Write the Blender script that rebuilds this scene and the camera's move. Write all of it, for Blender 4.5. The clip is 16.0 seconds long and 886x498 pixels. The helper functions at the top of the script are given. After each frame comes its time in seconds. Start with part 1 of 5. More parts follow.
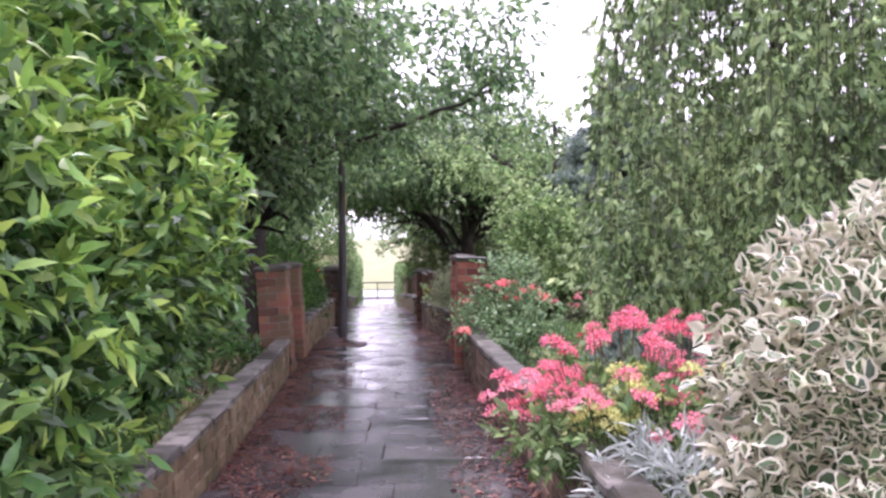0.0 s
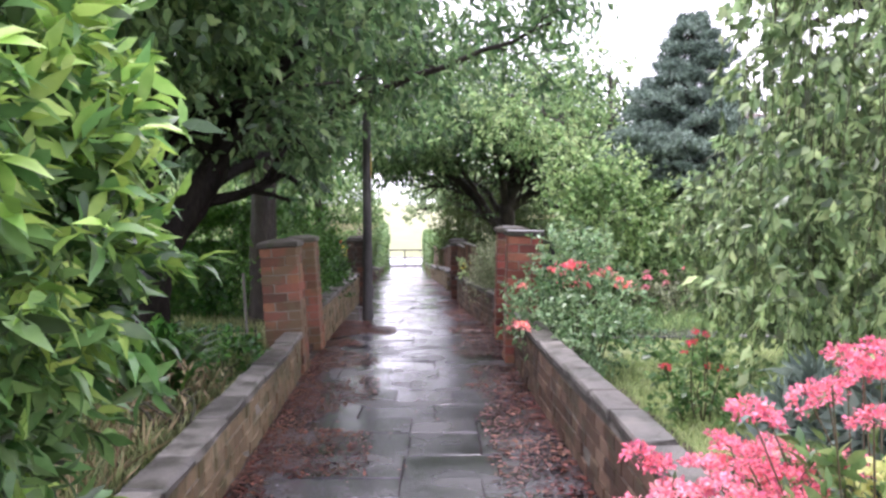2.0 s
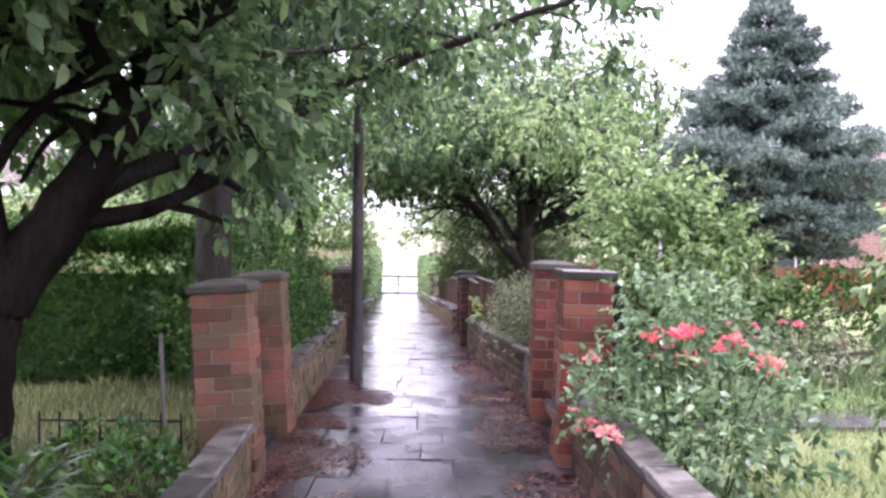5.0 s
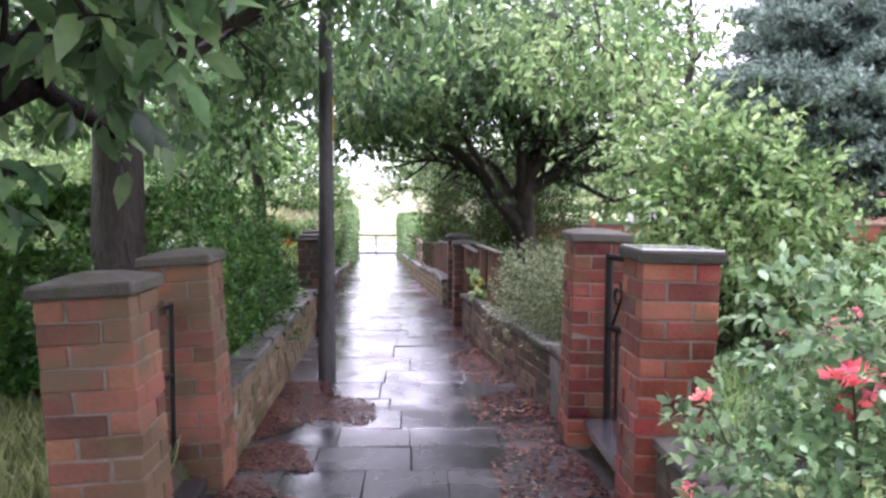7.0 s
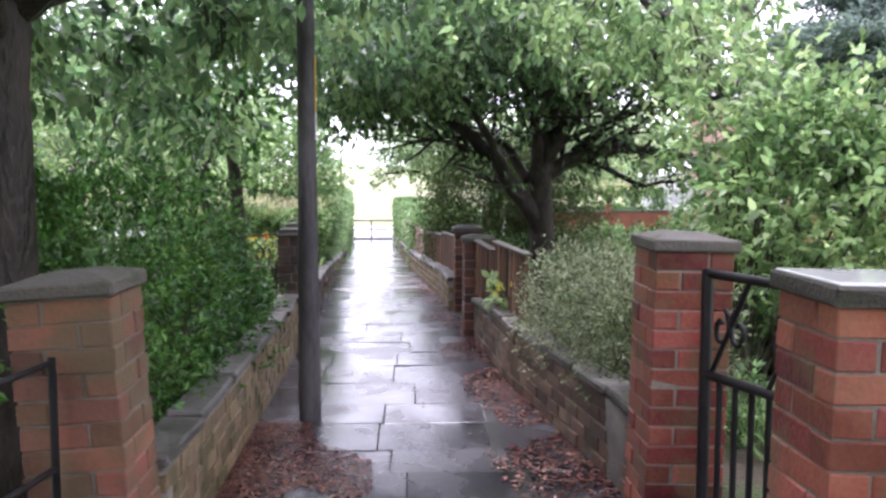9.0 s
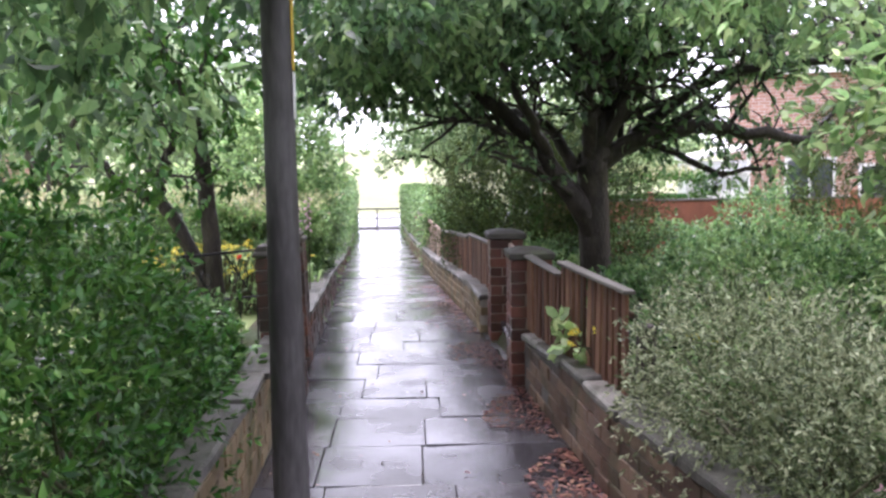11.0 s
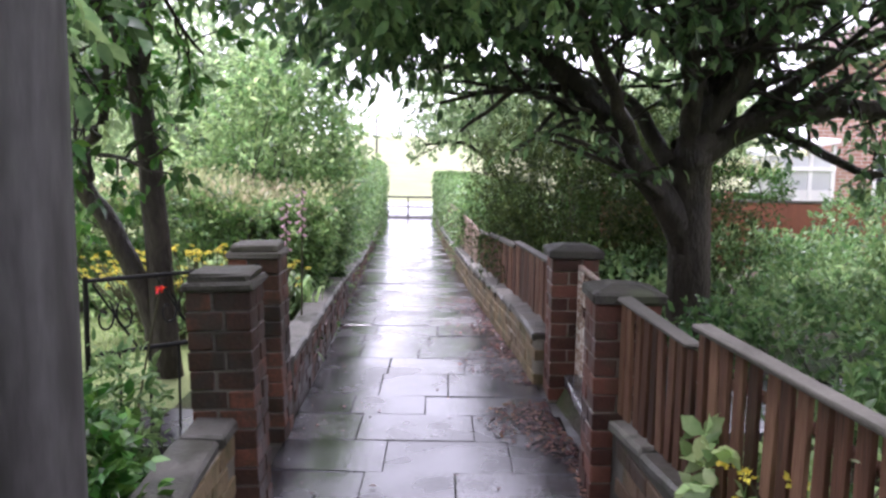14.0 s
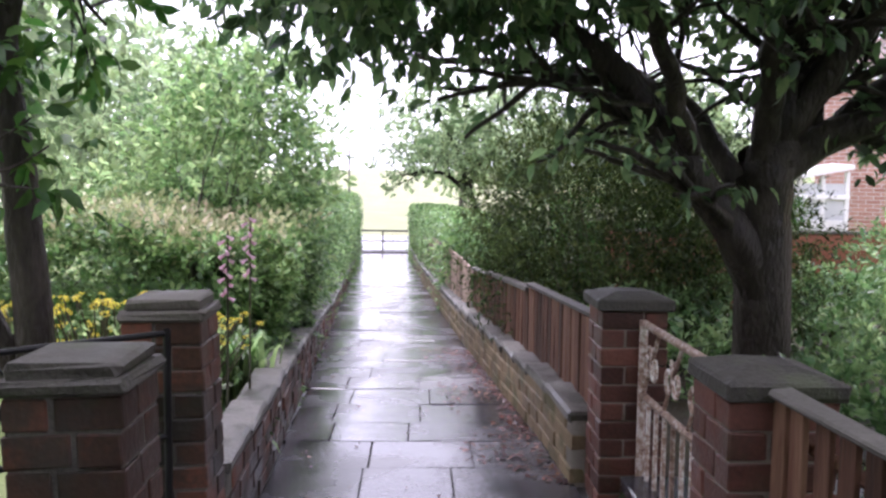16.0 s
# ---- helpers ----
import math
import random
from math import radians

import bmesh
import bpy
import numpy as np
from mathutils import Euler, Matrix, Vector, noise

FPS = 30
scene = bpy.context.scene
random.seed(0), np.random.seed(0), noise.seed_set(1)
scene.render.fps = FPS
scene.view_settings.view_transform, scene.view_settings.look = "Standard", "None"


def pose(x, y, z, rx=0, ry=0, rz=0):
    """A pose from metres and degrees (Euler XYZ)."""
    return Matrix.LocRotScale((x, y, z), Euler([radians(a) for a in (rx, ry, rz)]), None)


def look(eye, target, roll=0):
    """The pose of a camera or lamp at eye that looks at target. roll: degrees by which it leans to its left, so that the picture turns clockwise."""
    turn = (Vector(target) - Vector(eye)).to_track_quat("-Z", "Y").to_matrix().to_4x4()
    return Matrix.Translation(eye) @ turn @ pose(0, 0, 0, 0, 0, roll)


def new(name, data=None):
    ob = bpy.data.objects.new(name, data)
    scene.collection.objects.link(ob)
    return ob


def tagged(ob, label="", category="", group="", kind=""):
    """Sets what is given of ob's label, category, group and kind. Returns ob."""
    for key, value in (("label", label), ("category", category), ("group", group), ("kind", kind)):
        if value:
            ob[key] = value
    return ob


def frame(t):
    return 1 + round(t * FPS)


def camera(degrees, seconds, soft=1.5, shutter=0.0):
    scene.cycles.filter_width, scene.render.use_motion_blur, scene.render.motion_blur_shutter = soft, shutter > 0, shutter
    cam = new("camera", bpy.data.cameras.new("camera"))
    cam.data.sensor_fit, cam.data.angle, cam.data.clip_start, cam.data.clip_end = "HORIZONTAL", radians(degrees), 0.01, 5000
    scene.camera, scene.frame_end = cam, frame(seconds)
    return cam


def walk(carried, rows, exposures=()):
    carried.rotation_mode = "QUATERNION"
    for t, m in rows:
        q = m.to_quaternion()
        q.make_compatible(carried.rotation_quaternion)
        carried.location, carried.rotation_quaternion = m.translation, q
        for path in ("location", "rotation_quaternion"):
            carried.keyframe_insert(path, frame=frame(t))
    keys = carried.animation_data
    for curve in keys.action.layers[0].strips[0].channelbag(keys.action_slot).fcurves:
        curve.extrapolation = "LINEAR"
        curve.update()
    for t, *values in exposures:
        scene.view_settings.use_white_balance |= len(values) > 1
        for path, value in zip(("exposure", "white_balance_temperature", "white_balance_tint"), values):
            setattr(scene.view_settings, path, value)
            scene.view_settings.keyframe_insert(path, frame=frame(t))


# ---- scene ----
cam = camera(55.2, 16.0, 2.6)
PATH = [
    (0, (0.511, -1.307, 1.413), (0.576, 0.692, 1.41), -0.4),
    (0.5, (0.491, -0.838, 1.437), (0.553, 1.159, 1.348), -1.0),
    (1, (0.507, -0.359, 1.436), (0.554, 1.63, 1.234), 0.4),
    (1.5, (0.447, 0.187, 1.452), (0.45, 2.185, 1.358), 0.6),
    (2, (0.366, 0.616, 1.471), (0.369, 2.615, 1.386), -0.2),
    (2.5, (0.347, 1.009, 1.483), (0.352, 3.008, 1.442), -0.0),
    (3, (0.278, 1.456, 1.494), (0.316, 3.455, 1.441), 0.5),
    (3.5, (0.272, 1.921, 1.488), (0.32, 3.919, 1.423), -0.6),
    (4, (0.294, 2.37, 1.515), (0.285, 4.368, 1.436), 0.7),
    (4.5, (0.206, 2.791, 1.522), (0.22, 4.791, 1.51), 1.0),
    (5, (0.151, 3.272, 1.513), (0.173, 5.272, 1.484), 0.7),
    (5.2, (0.086, 3.458, 1.544), (0.121, 5.455, 1.455), 1.1),
    (7.3, (0.003, 5.527, 1.535), (0.104, 7.52, 1.402), -0.3),
    (7.5, (-0.019, 5.656, 1.557), (0.114, 7.648, 1.447), -1.1),
    (8, (0.033, 6.049, 1.562), (0.094, 8.045, 1.452), -0.3),
    (8.5, (0.015, 6.455, 1.549), (0.088, 8.447, 1.386), 0.3),
    (9, (-0.035, 6.84, 1.561), (0.053, 8.831, 1.388), 0.1),
    (9.2, (-0.038, 7.002, 1.553), (0.024, 8.995, 1.409), -0.2),
    (11.3, (-0.236, 9.257, 1.655), (-0.15, 11.239, 1.402), -1.0),
    (11.5, (-0.267, 9.372, 1.667), (-0.16, 11.346, 1.37), -1.0),
    (12, (-0.257, 9.725, 1.653), (-0.139, 11.707, 1.417), -1.1),
    (12.5, (-0.238, 10.064, 1.664), (-0.125, 12.043, 1.398), -0.8),
    (13, (-0.21, 10.448, 1.648), (-0.119, 12.43, 1.393), -0.7),
    (13.5, (-0.149, 10.86, 1.624), (-0.102, 12.842, 1.359), 0.4),
    (14, (-0.156, 11.216, 1.602), (-0.156, 13.202, 1.359), 0.9),
    (14.5, (-0.184, 11.583, 1.586), (-0.177, 13.568, 1.344), 0.6),
    (15, (-0.196, 11.953, 1.559), (-0.213, 13.937, 1.304), 0.7),
    (15.5, (-0.266, 12.359, 1.518), (-0.221, 14.353, 1.37), -0.5),
    (16, (-0.296, 12.77, 1.479), (-0.233, 14.763, 1.317), 0.7),
]
walk(cam, [(t, look(eye, target, roll)) for t, eye, target, roll in PATH], [(0, 1.28, 6150, 42), (1, 1.34, 6100, 34), (2.3, 1.58, 6200, 32), (3.5, 1.7, 6150, 40), (4.5, 1.78, 6050, 46), (8, 1.68, 6000, 33), (12.5, 1.62, 6100, 30), (16, 1.4, 6000, 34)])

# ---- light ----
world = bpy.data.worlds.new("overcast_sky")
scene.world = world
world.use_nodes = True
wn, wl = world.node_tree.nodes, world.node_tree.links
wn.clear()
w_out, w_bg = wn.new("ShaderNodeOutputWorld"), wn.new("ShaderNodeBackground")
w_sky, w_hsv, w_mix = wn.new("ShaderNodeTexSky"), wn.new("ShaderNodeHueSaturation"), wn.new("ShaderNodeMix")
w_sky.sky_type, w_sky.sun_disc = "NISHITA", False
w_sky.sun_elevation, w_sky.sun_rotation = radians(69), radians(-27)
w_hsv.inputs["Saturation"].default_value = 0.12
w_mix.data_type, w_mix.blend_type = "RGBA", "MIX"
w_mix.inputs[0].default_value = 0.55
w_mix.inputs[7].default_value = (8.5, 8.9, 9.4, 1)
wl.new(w_sky.outputs[0], w_hsv.inputs["Color"])
wl.new(w_hsv.outputs[0], w_mix.inputs[6])
wl.new(w_mix.outputs[2], w_bg.inputs[0])
w_bg.inputs[1].default_value = 0.15
wl.new(w_bg.outputs[0], w_out.inputs[0])
sun = new("sun", bpy.data.lights.new("sun", "SUN"))
sun.data.energy, sun.data.angle, sun.data.color = 1.5, radians(30), (1.0, 0.98, 0.95)
sun.matrix_world = look((-5, 18, 30), (0, 8, 0))

# ---- materials ----
MATS = {}


def material(name, cols, scale=6.0, fine=60.0, rough=(0.5, 0.8), bump=0.3, vary=0.25, spec=0.5, metal=0.0, island=False, translucent=0.0, through_light=1.6, stretch=(1, 1, 1), dist=0.01, hue=0.0, stain=None):
    """A two-scale procedural surface: colours mixed by coarse and fine noise, varied piece by piece."""
    m = bpy.data.materials.new(name)
    m.use_nodes = True
    n, l = m.node_tree.nodes, m.node_tree.links
    n.clear()
    out, bs = n.new("ShaderNodeOutputMaterial"), n.new("ShaderNodeBsdfPrincipled")
    co, mp = n.new("ShaderNodeTexCoord"), n.new("ShaderNodeMapping")
    geo, inf = n.new("ShaderNodeNewGeometry"), n.new("ShaderNodeObjectInfo")
    mp.inputs["Scale"].default_value = stretch
    l.new(geo.outputs["Position"], mp.inputs["Vector"])
    n1, n2 = n.new("ShaderNodeTexNoise"), n.new("ShaderNodeTexNoise")
    n1.inputs["Scale"].default_value, n1.inputs["Detail"].default_value = scale, 4
    n2.inputs["Scale"].default_value, n2.inputs["Detail"].default_value = fine, 3
    l.new(mp.outputs[0], n1.inputs["Vector"])
    l.new(mp.outputs[0], n2.inputs["Vector"])
    add = n.new("ShaderNodeMath")
    add.operation = "MULTIPLY_ADD"
    add.inputs[1].default_value = 0.45
    l.new(n2.outputs["Fac"], add.inputs[0])
    rnd = geo.outputs["Random Per Island"] if island else inf.outputs["Random"]
    sc = n.new("ShaderNodeMath")
    sc.operation = "MULTIPLY_ADD"
    sc.inputs[1].default_value, sc.inputs[2].default_value = 0.8 * vary, -0.4 * vary - 0.2
    l.new(rnd, sc.inputs[0])
    ad2 = n.new("ShaderNodeMath")
    ad2.operation = "ADD"
    l.new(n1.outputs["Fac"], ad2.inputs[0])
    l.new(sc.outputs[0], ad2.inputs[1])
    l.new(ad2.outputs[0], add.inputs[2])
    ramp = n.new("ShaderNodeValToRGB")
    while len(ramp.color_ramp.elements) < len(cols):
        ramp.color_ramp.elements.new(0.5)
    for i, c in enumerate(cols):
        e = ramp.color_ramp.elements[i]
        e.position, e.color = 0.25 + 0.5 * i / max(1, len(cols) - 1), (*c, 1)
    l.new(add.outputs[0], ramp.inputs[0])
    colour = ramp.outputs[0]
    if vary:
        hs = n.new("ShaderNodeHueSaturation")
        val = n.new("ShaderNodeMapRange")
        val.inputs[3].default_value, val.inputs[4].default_value = 1 - vary, 1 + vary
        l.new(rnd, val.inputs[0])
        l.new(val.outputs[0], hs.inputs["Value"])
        l.new(colour, hs.inputs["Color"])
        if hue:
            mul = n.new("ShaderNodeMath")
            mul.operation = "MULTIPLY"
            mul.inputs[1].default_value = 7.31
            fr = n.new("ShaderNodeMath")
            fr.operation = "FRACT"
            hm = n.new("ShaderNodeMapRange")
            hm.inputs[3].default_value, hm.inputs[4].default_value = 0.5 - hue, 0.5 + hue
            l.new(rnd, mul.inputs[0])
            l.new(mul.outputs[0], fr.inputs[0])
            l.new(fr.outputs[0], hm.inputs[0])
            l.new(hm.outputs[0], hs.inputs["Hue"])
        colour = hs.outputs[0]
    if stain:
        n3, mx, rp = n.new("ShaderNodeTexNoise"), n.new("ShaderNodeMix"), n.new("ShaderNodeMapRange")
        n3.inputs["Scale"].default_value, n3.inputs["Detail"].default_value = stain[1], 5
        l.new(geo.outputs["Position"], n3.inputs["Vector"])
        rp.inputs[1].default_value, rp.inputs[2].default_value, rp.inputs[4].default_value = stain[2], stain[2] + 0.12, stain[3]
        l.new(n3.outputs["Fac"], rp.inputs[0])
        mx.data_type = "RGBA"
        l.new(rp.outputs[0], mx.inputs[0])
        l.new(colour, mx.inputs[6])
        mx.inputs[7].default_value = (*stain[0], 1)
        colour = mx.outputs[2]
    l.new(colour, bs.inputs["Base Color"])
    rr = n.new("ShaderNodeMapRange")
    rr.inputs[1].default_value, rr.inputs[2].default_value = 0.35, 0.65
    rr.inputs[3].default_value, rr.inputs[4].default_value = rough
    l.new(n1.outputs["Fac"], rr.inputs[0])
    l.new(rr.outputs[0], bs.inputs["Roughness"])
    bs.inputs["Metallic"].default_value, bs.inputs["Specular IOR Level"].default_value = metal, spec
    if bump:
        bp = n.new("ShaderNodeBump")
        bp.inputs["Strength"].default_value, bp.inputs["Distance"].default_value = bump, dist
        l.new(n2.outputs["Fac"], bp.inputs["Height"])
        l.new(bp.outputs[0], bs.inputs["Normal"])
    if translucent:
        tr, ms = n.new("ShaderNodeBsdfTranslucent"), n.new("ShaderNodeMixShader")
        bright = n.new("ShaderNodeHueSaturation")
        bright.inputs["Value"].default_value = through_light
        l.new(colour, bright.inputs["Color"])
        l.new(bright.outputs[0], tr.inputs["Color"])
        ms.inputs[0].default_value = translucent
        l.new(bs.outputs[0], ms.inputs[1])
        l.new(tr.outputs[0], ms.inputs[2])
        l.new(ms.outputs[0], out.inputs["Surface"])
    else:
        l.new(bs.outputs[0], out.inputs["Surface"])
    MATS[name] = m
    return m


def leafy(name, cols, vary=0.35, rough=(0.25, 0.5), translucent=0.3, hue=0.02, spec=0.5, grey=0.0, light_through=1.8):
    cols = [tuple(v + (sum(c) / 3 * 1.05 - v) * grey for v in c) for c in cols]
    return material(name, cols, 1.5, 30, rough, 0.0, vary, spec, island=True, translucent=translucent, through_light=light_through, hue=hue)


SLAB = material("wet_flagstone", [(0.026, 0.024, 0.028), (0.054, 0.051, 0.057), (0.092, 0.086, 0.088)], 2.2, 38, (0.1, 0.34), 0.35, 0.35, 1.0, dist=0.004, stain=((0.035, 0.032, 0.036), 3.0, 0.55, 0.6))
GRIT = material("wet_dirt_joint", [(0.018, 0.016, 0.015), (0.05, 0.042, 0.036)], 5, 90, (0.3, 0.7), 0.6, 0.1, dist=0.01)
LITTER = leafy("fallen_leaves", [(0.05, 0.015, 0.013), (0.105, 0.032, 0.025), (0.21, 0.1, 0.065)], 0.6, (0.25, 0.6), 0.05, 0.02)
BRICK_RED = material("wet_red_brick", [(0.1, 0.022, 0.016), (0.215, 0.052, 0.033), (0.28, 0.1, 0.058)], 3.5, 55, (0.3, 0.65), 0.45, 0.35, 0.45, dist=0.006, hue=0.015, stain=((0.135, 0.1, 0.048), 5.0, 0.5, 0.65))
BRICK_MOSSY = material("mossy_orange_brick", [(0.1, 0.052, 0.031), (0.18, 0.085, 0.05), (0.255, 0.105, 0.06)], 3.5, 55, (0.4, 0.7), 0.45, 0.3, 0.4, dist=0.006, hue=0.012, stain=((0.14, 0.105, 0.055), 4.0, 0.46, 0.8))
BRICK_BUFF = material("mossy_buff_brick", [(0.12, 0.08, 0.043), (0.21, 0.15, 0.085), (0.28, 0.215, 0.13)], 3, 60, (0.45, 0.8), 0.5, 0.14, 0.35, dist=0.006, stain=((0.09, 0.085, 0.035), 5.0, 0.5, 0.8))
BRICK_DARK = material("sooty_brown_brick", [(0.032, 0.02, 0.015), (0.066, 0.034, 0.023), (0.15, 0.054, 0.031)], 4, 60, (0.35, 0.7), 0.45, 0.4, 0.4, dist=0.006, stain=((0.03, 0.03, 0.025), 5.0, 0.52, 0.7))
BRICK_RUSSET = material("dark_russet_brick", [(0.05, 0.024, 0.018), (0.105, 0.042, 0.03), (0.16, 0.062, 0.042)], 4, 60, (0.35, 0.7), 0.45, 0.3, 0.4, dist=0.006, stain=((0.07, 0.055, 0.035), 5.0, 0.55, 0.6))
BRICK_BROWN = material("weathered_brown_brick", [(0.055, 0.036, 0.025), (0.12, 0.072, 0.048), (0.18, 0.125, 0.085)], 4, 60, (0.4, 0.75), 0.5, 0.35, 0.35, dist=0.006, stain=((0.07, 0.065, 0.035), 5.0, 0.53, 0.7))
MORTAR = material("weathered_mortar", [(0.14, 0.122, 0.095), (0.29, 0.255, 0.21)], 6, 90, (0.7, 0.95), 0.5, 0.1, 0.3, stain=((0.08, 0.075, 0.04), 6.0, 0.55, 0.6))
MORTAR_DARK = material("sooty_mortar", [(0.05, 0.045, 0.04), (0.13, 0.12, 0.1)], 6, 90, (0.7, 0.95), 0.5, 0.1, 0.3)
COPING = material("weathered_coping_stone", [(0.05, 0.046, 0.04), (0.108, 0.101, 0.088), (0.18, 0.168, 0.148)], 5, 70, (0.3, 0.7), 0.5, 0.3, 0.5, dist=0.008, stain=((0.045, 0.045, 0.03), 7.0, 0.5, 0.75))
CAPSTONE = material("dark_pillar_capstone", [(0.033, 0.0295, 0.023), (0.068, 0.0615, 0.049), (0.095, 0.086, 0.069)], 6, 80, (0.5, 0.85), 0.8, 0.3, 0.45, dist=0.008, stain=((0.06, 0.07, 0.035), 7.0, 0.55, 0.7))
# White base colour paints the sky's reflection on a dark wet capstone.
CAP_SKY_WHITE = material("wet_cap_sky_reflection", [(0.62, 0.62, 0.6), (0.78, 0.78, 0.76)], 5, 40, (0.03, 0.08), 0.03, 0.1, 1.0, dist=0.002)
IRON = material("black_painted_iron", [(0.006, 0.006, 0.007), (0.018, 0.017, 0.017)], 9, 90, (0.3, 0.55), 0.2, 0.2, 0.3, dist=0.003)
IRON_WORN = material("peeling_white_rusty_iron", [(0.1, 0.035, 0.015), (0.4, 0.27, 0.2), (0.8, 0.77, 0.72)], 40, 120, (0.4, 0.7), 0.4, 0.2, 0.5, dist=0.004)
POST = material("dark_grey_painted_steel", [(0.022, 0.02, 0.02), (0.05, 0.046, 0.046), (0.1, 0.095, 0.095)], 7, 60, (0.45, 0.75), 0.35, 0.1, 0.4, stretch=(1, 1, 0.2), dist=0.003)
FENCE = material("stained_fence_board", [(0.05, 0.024, 0.015), (0.115, 0.051, 0.031), (0.19, 0.105, 0.065)], 5, 40, (0.5, 0.8), 0.4, 0.3, 0.35, stretch=(3, 3, 0.25), dist=0.005)
FENCE_PALE = material("weathered_fence_board", [(0.26, 0.16, 0.12), (0.42, 0.31, 0.25)], 5, 40, (0.5, 0.8), 0.4, 0.3, 0.35, stretch=(3, 3, 0.25), dist=0.005)
FENCE_TOP = material("grey_fence_capping", [(0.078, 0.072, 0.06), (0.162, 0.15, 0.132)], 6, 60, (0.5, 0.8), 0.4, 0.25, 0.4, dist=0.004)
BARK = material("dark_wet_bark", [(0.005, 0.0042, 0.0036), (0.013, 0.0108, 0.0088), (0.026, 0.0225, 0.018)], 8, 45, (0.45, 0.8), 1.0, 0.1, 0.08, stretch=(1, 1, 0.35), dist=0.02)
BARK_GREY = material("grey_brown_bark", [(0.021, 0.0168, 0.014), (0.0525, 0.042, 0.035), (0.091, 0.077, 0.0665)], 8, 45, (0.4, 0.75), 0.9, 0.1, 0.5, stretch=(1, 1, 0.35), dist=0.02)
BARK_EAST = material("brown_grey_cherry_bark", [(0.014, 0.011, 0.009), (0.035, 0.028, 0.022), (0.07, 0.058, 0.046)], 8, 45, (0.35, 0.7), 1.0, 0.1, 0.3, stretch=(1, 1, 0.35), dist=0.02)
TWIG = material("green_brown_stem", [(0.04, 0.045, 0.02), (0.1, 0.09, 0.05)], 9, 60, (0.5, 0.8), 0.2, 0.2)
SOIL = material("damp_garden_soil", [(0.025, 0.02, 0.014), (0.06, 0.048, 0.03), (0.09, 0.08, 0.04)], 2, 40, (0.6, 0.9), 0.8, 0.0, 0.3, dist=0.03, stain=((0.05, 0.08, 0.025), 1.2, 0.48, 0.9))
TURF = material("mown_lawn", [(0.14, 0.19, 0.065), (0.22, 0.28, 0.1), (0.31, 0.35, 0.16)], 1.2, 60, (0.6, 0.9), 0.8, 0.0, 0.3, dist=0.03)
MEADOW = material("pale_rough_grass", [(0.17, 0.21, 0.09), (0.26, 0.28, 0.14), (0.33, 0.33, 0.2)], 0.5, 12, (0.7, 0.95), 0.7, 0.0, 0.3, dist=0.05)
BLADE = leafy("grass_blades", [(0.14, 0.19, 0.058), (0.235, 0.29, 0.1), (0.37, 0.39, 0.185)], 0.4, (0.35, 0.6), 0.3, grey=0.12)
BLADE_LAWN = leafy("lawn_grass_blades", [(0.19, 0.29, 0.085), (0.3, 0.41, 0.14), (0.44, 0.52, 0.24)], 0.4, (0.35, 0.6), 0.3, grey=0.12)
DRY = leafy("dry_straw", [(0.22, 0.16, 0.08), (0.4, 0.32, 0.19)], 0.4, (0.5, 0.8), 0.2)
L_BRIGHT = leafy("bright_laurel_leaf", [(0.11, 0.22, 0.035), (0.19, 0.35, 0.055), (0.33, 0.48, 0.1)], 0.4, (0.3, 0.5), 0.25, grey=0.05)
L_LAUREL = leafy("laurel_leaf", [(0.035, 0.09, 0.025), (0.075, 0.17, 0.045), (0.14, 0.27, 0.08)], 0.45, (0.16, 0.36), 0.25, grey=0.05)
L_CHERRY = leafy("cherry_leaf", [(0.05, 0.1, 0.046), (0.092, 0.17, 0.07), (0.17, 0.26, 0.105)], 0.45, (0.22, 0.5), 0.45, light_through=1.9, grey=0.03)
L_HEDGE_PALE = leafy("pale_clipped_hedge_leaf", [(0.065, 0.14, 0.048), (0.135, 0.245, 0.08), (0.25, 0.37, 0.14)], 0.4, (0.25, 0.5), 0.3, light_through=1.7)
L_HEDGE = leafy("privet_leaf", [(0.024, 0.083, 0.015), (0.05, 0.148, 0.023), (0.1, 0.228, 0.042)], 0.4, (0.25, 0.5), 0.18, light_through=1.6, grey=0.0)
L_DARK = leafy("dark_conifer_spray", [(0.0155, 0.031, 0.0099), (0.0341, 0.0589, 0.0155), (0.0682, 0.093, 0.0248)], 0.4, (0.5, 0.8), 0.2, spec=0.12)
L_WEEP = leafy("weeping_tree_leaf", [(0.085, 0.135, 0.062), (0.165, 0.245, 0.112), (0.31, 0.4, 0.2)], 0.5, (0.22, 0.5), 0.4, light_through=1.9, grey=0.0)
L_BLUE = leafy("blue_green_needle_spray", [(0.07, 0.11, 0.088), (0.15, 0.215, 0.175), (0.28, 0.36, 0.3)], 0.35, (0.45, 0.7), 0.15)
L_YELLOW = leafy("yellow_green_leaf", [(0.085, 0.165, 0.055), (0.165, 0.28, 0.09), (0.3, 0.4, 0.17)], 0.4, (0.25, 0.5), 0.48, light_through=2.0, grey=0.12)
L_GREY = leafy("grey_green_leaf", [(0.058, 0.088, 0.034), (0.13, 0.165, 0.075), (0.33, 0.36, 0.23)], 0.5, (0.4, 0.65), 0.3, grey=0.0)
L_ROSE = leafy("rose_leaf", [(0.0585, 0.1405, 0.0468), (0.1171, 0.2224, 0.0702), (0.2224, 0.3394, 0.1287)], 0.35, (0.25, 0.5), 0.3, grey=0.05)
L_GLAUCOUS = leafy("glaucous_rose_leaf", [(0.075, 0.155, 0.068), (0.155, 0.265, 0.12), (0.3, 0.43, 0.24)], 0.4, (0.22, 0.45), 0.3)
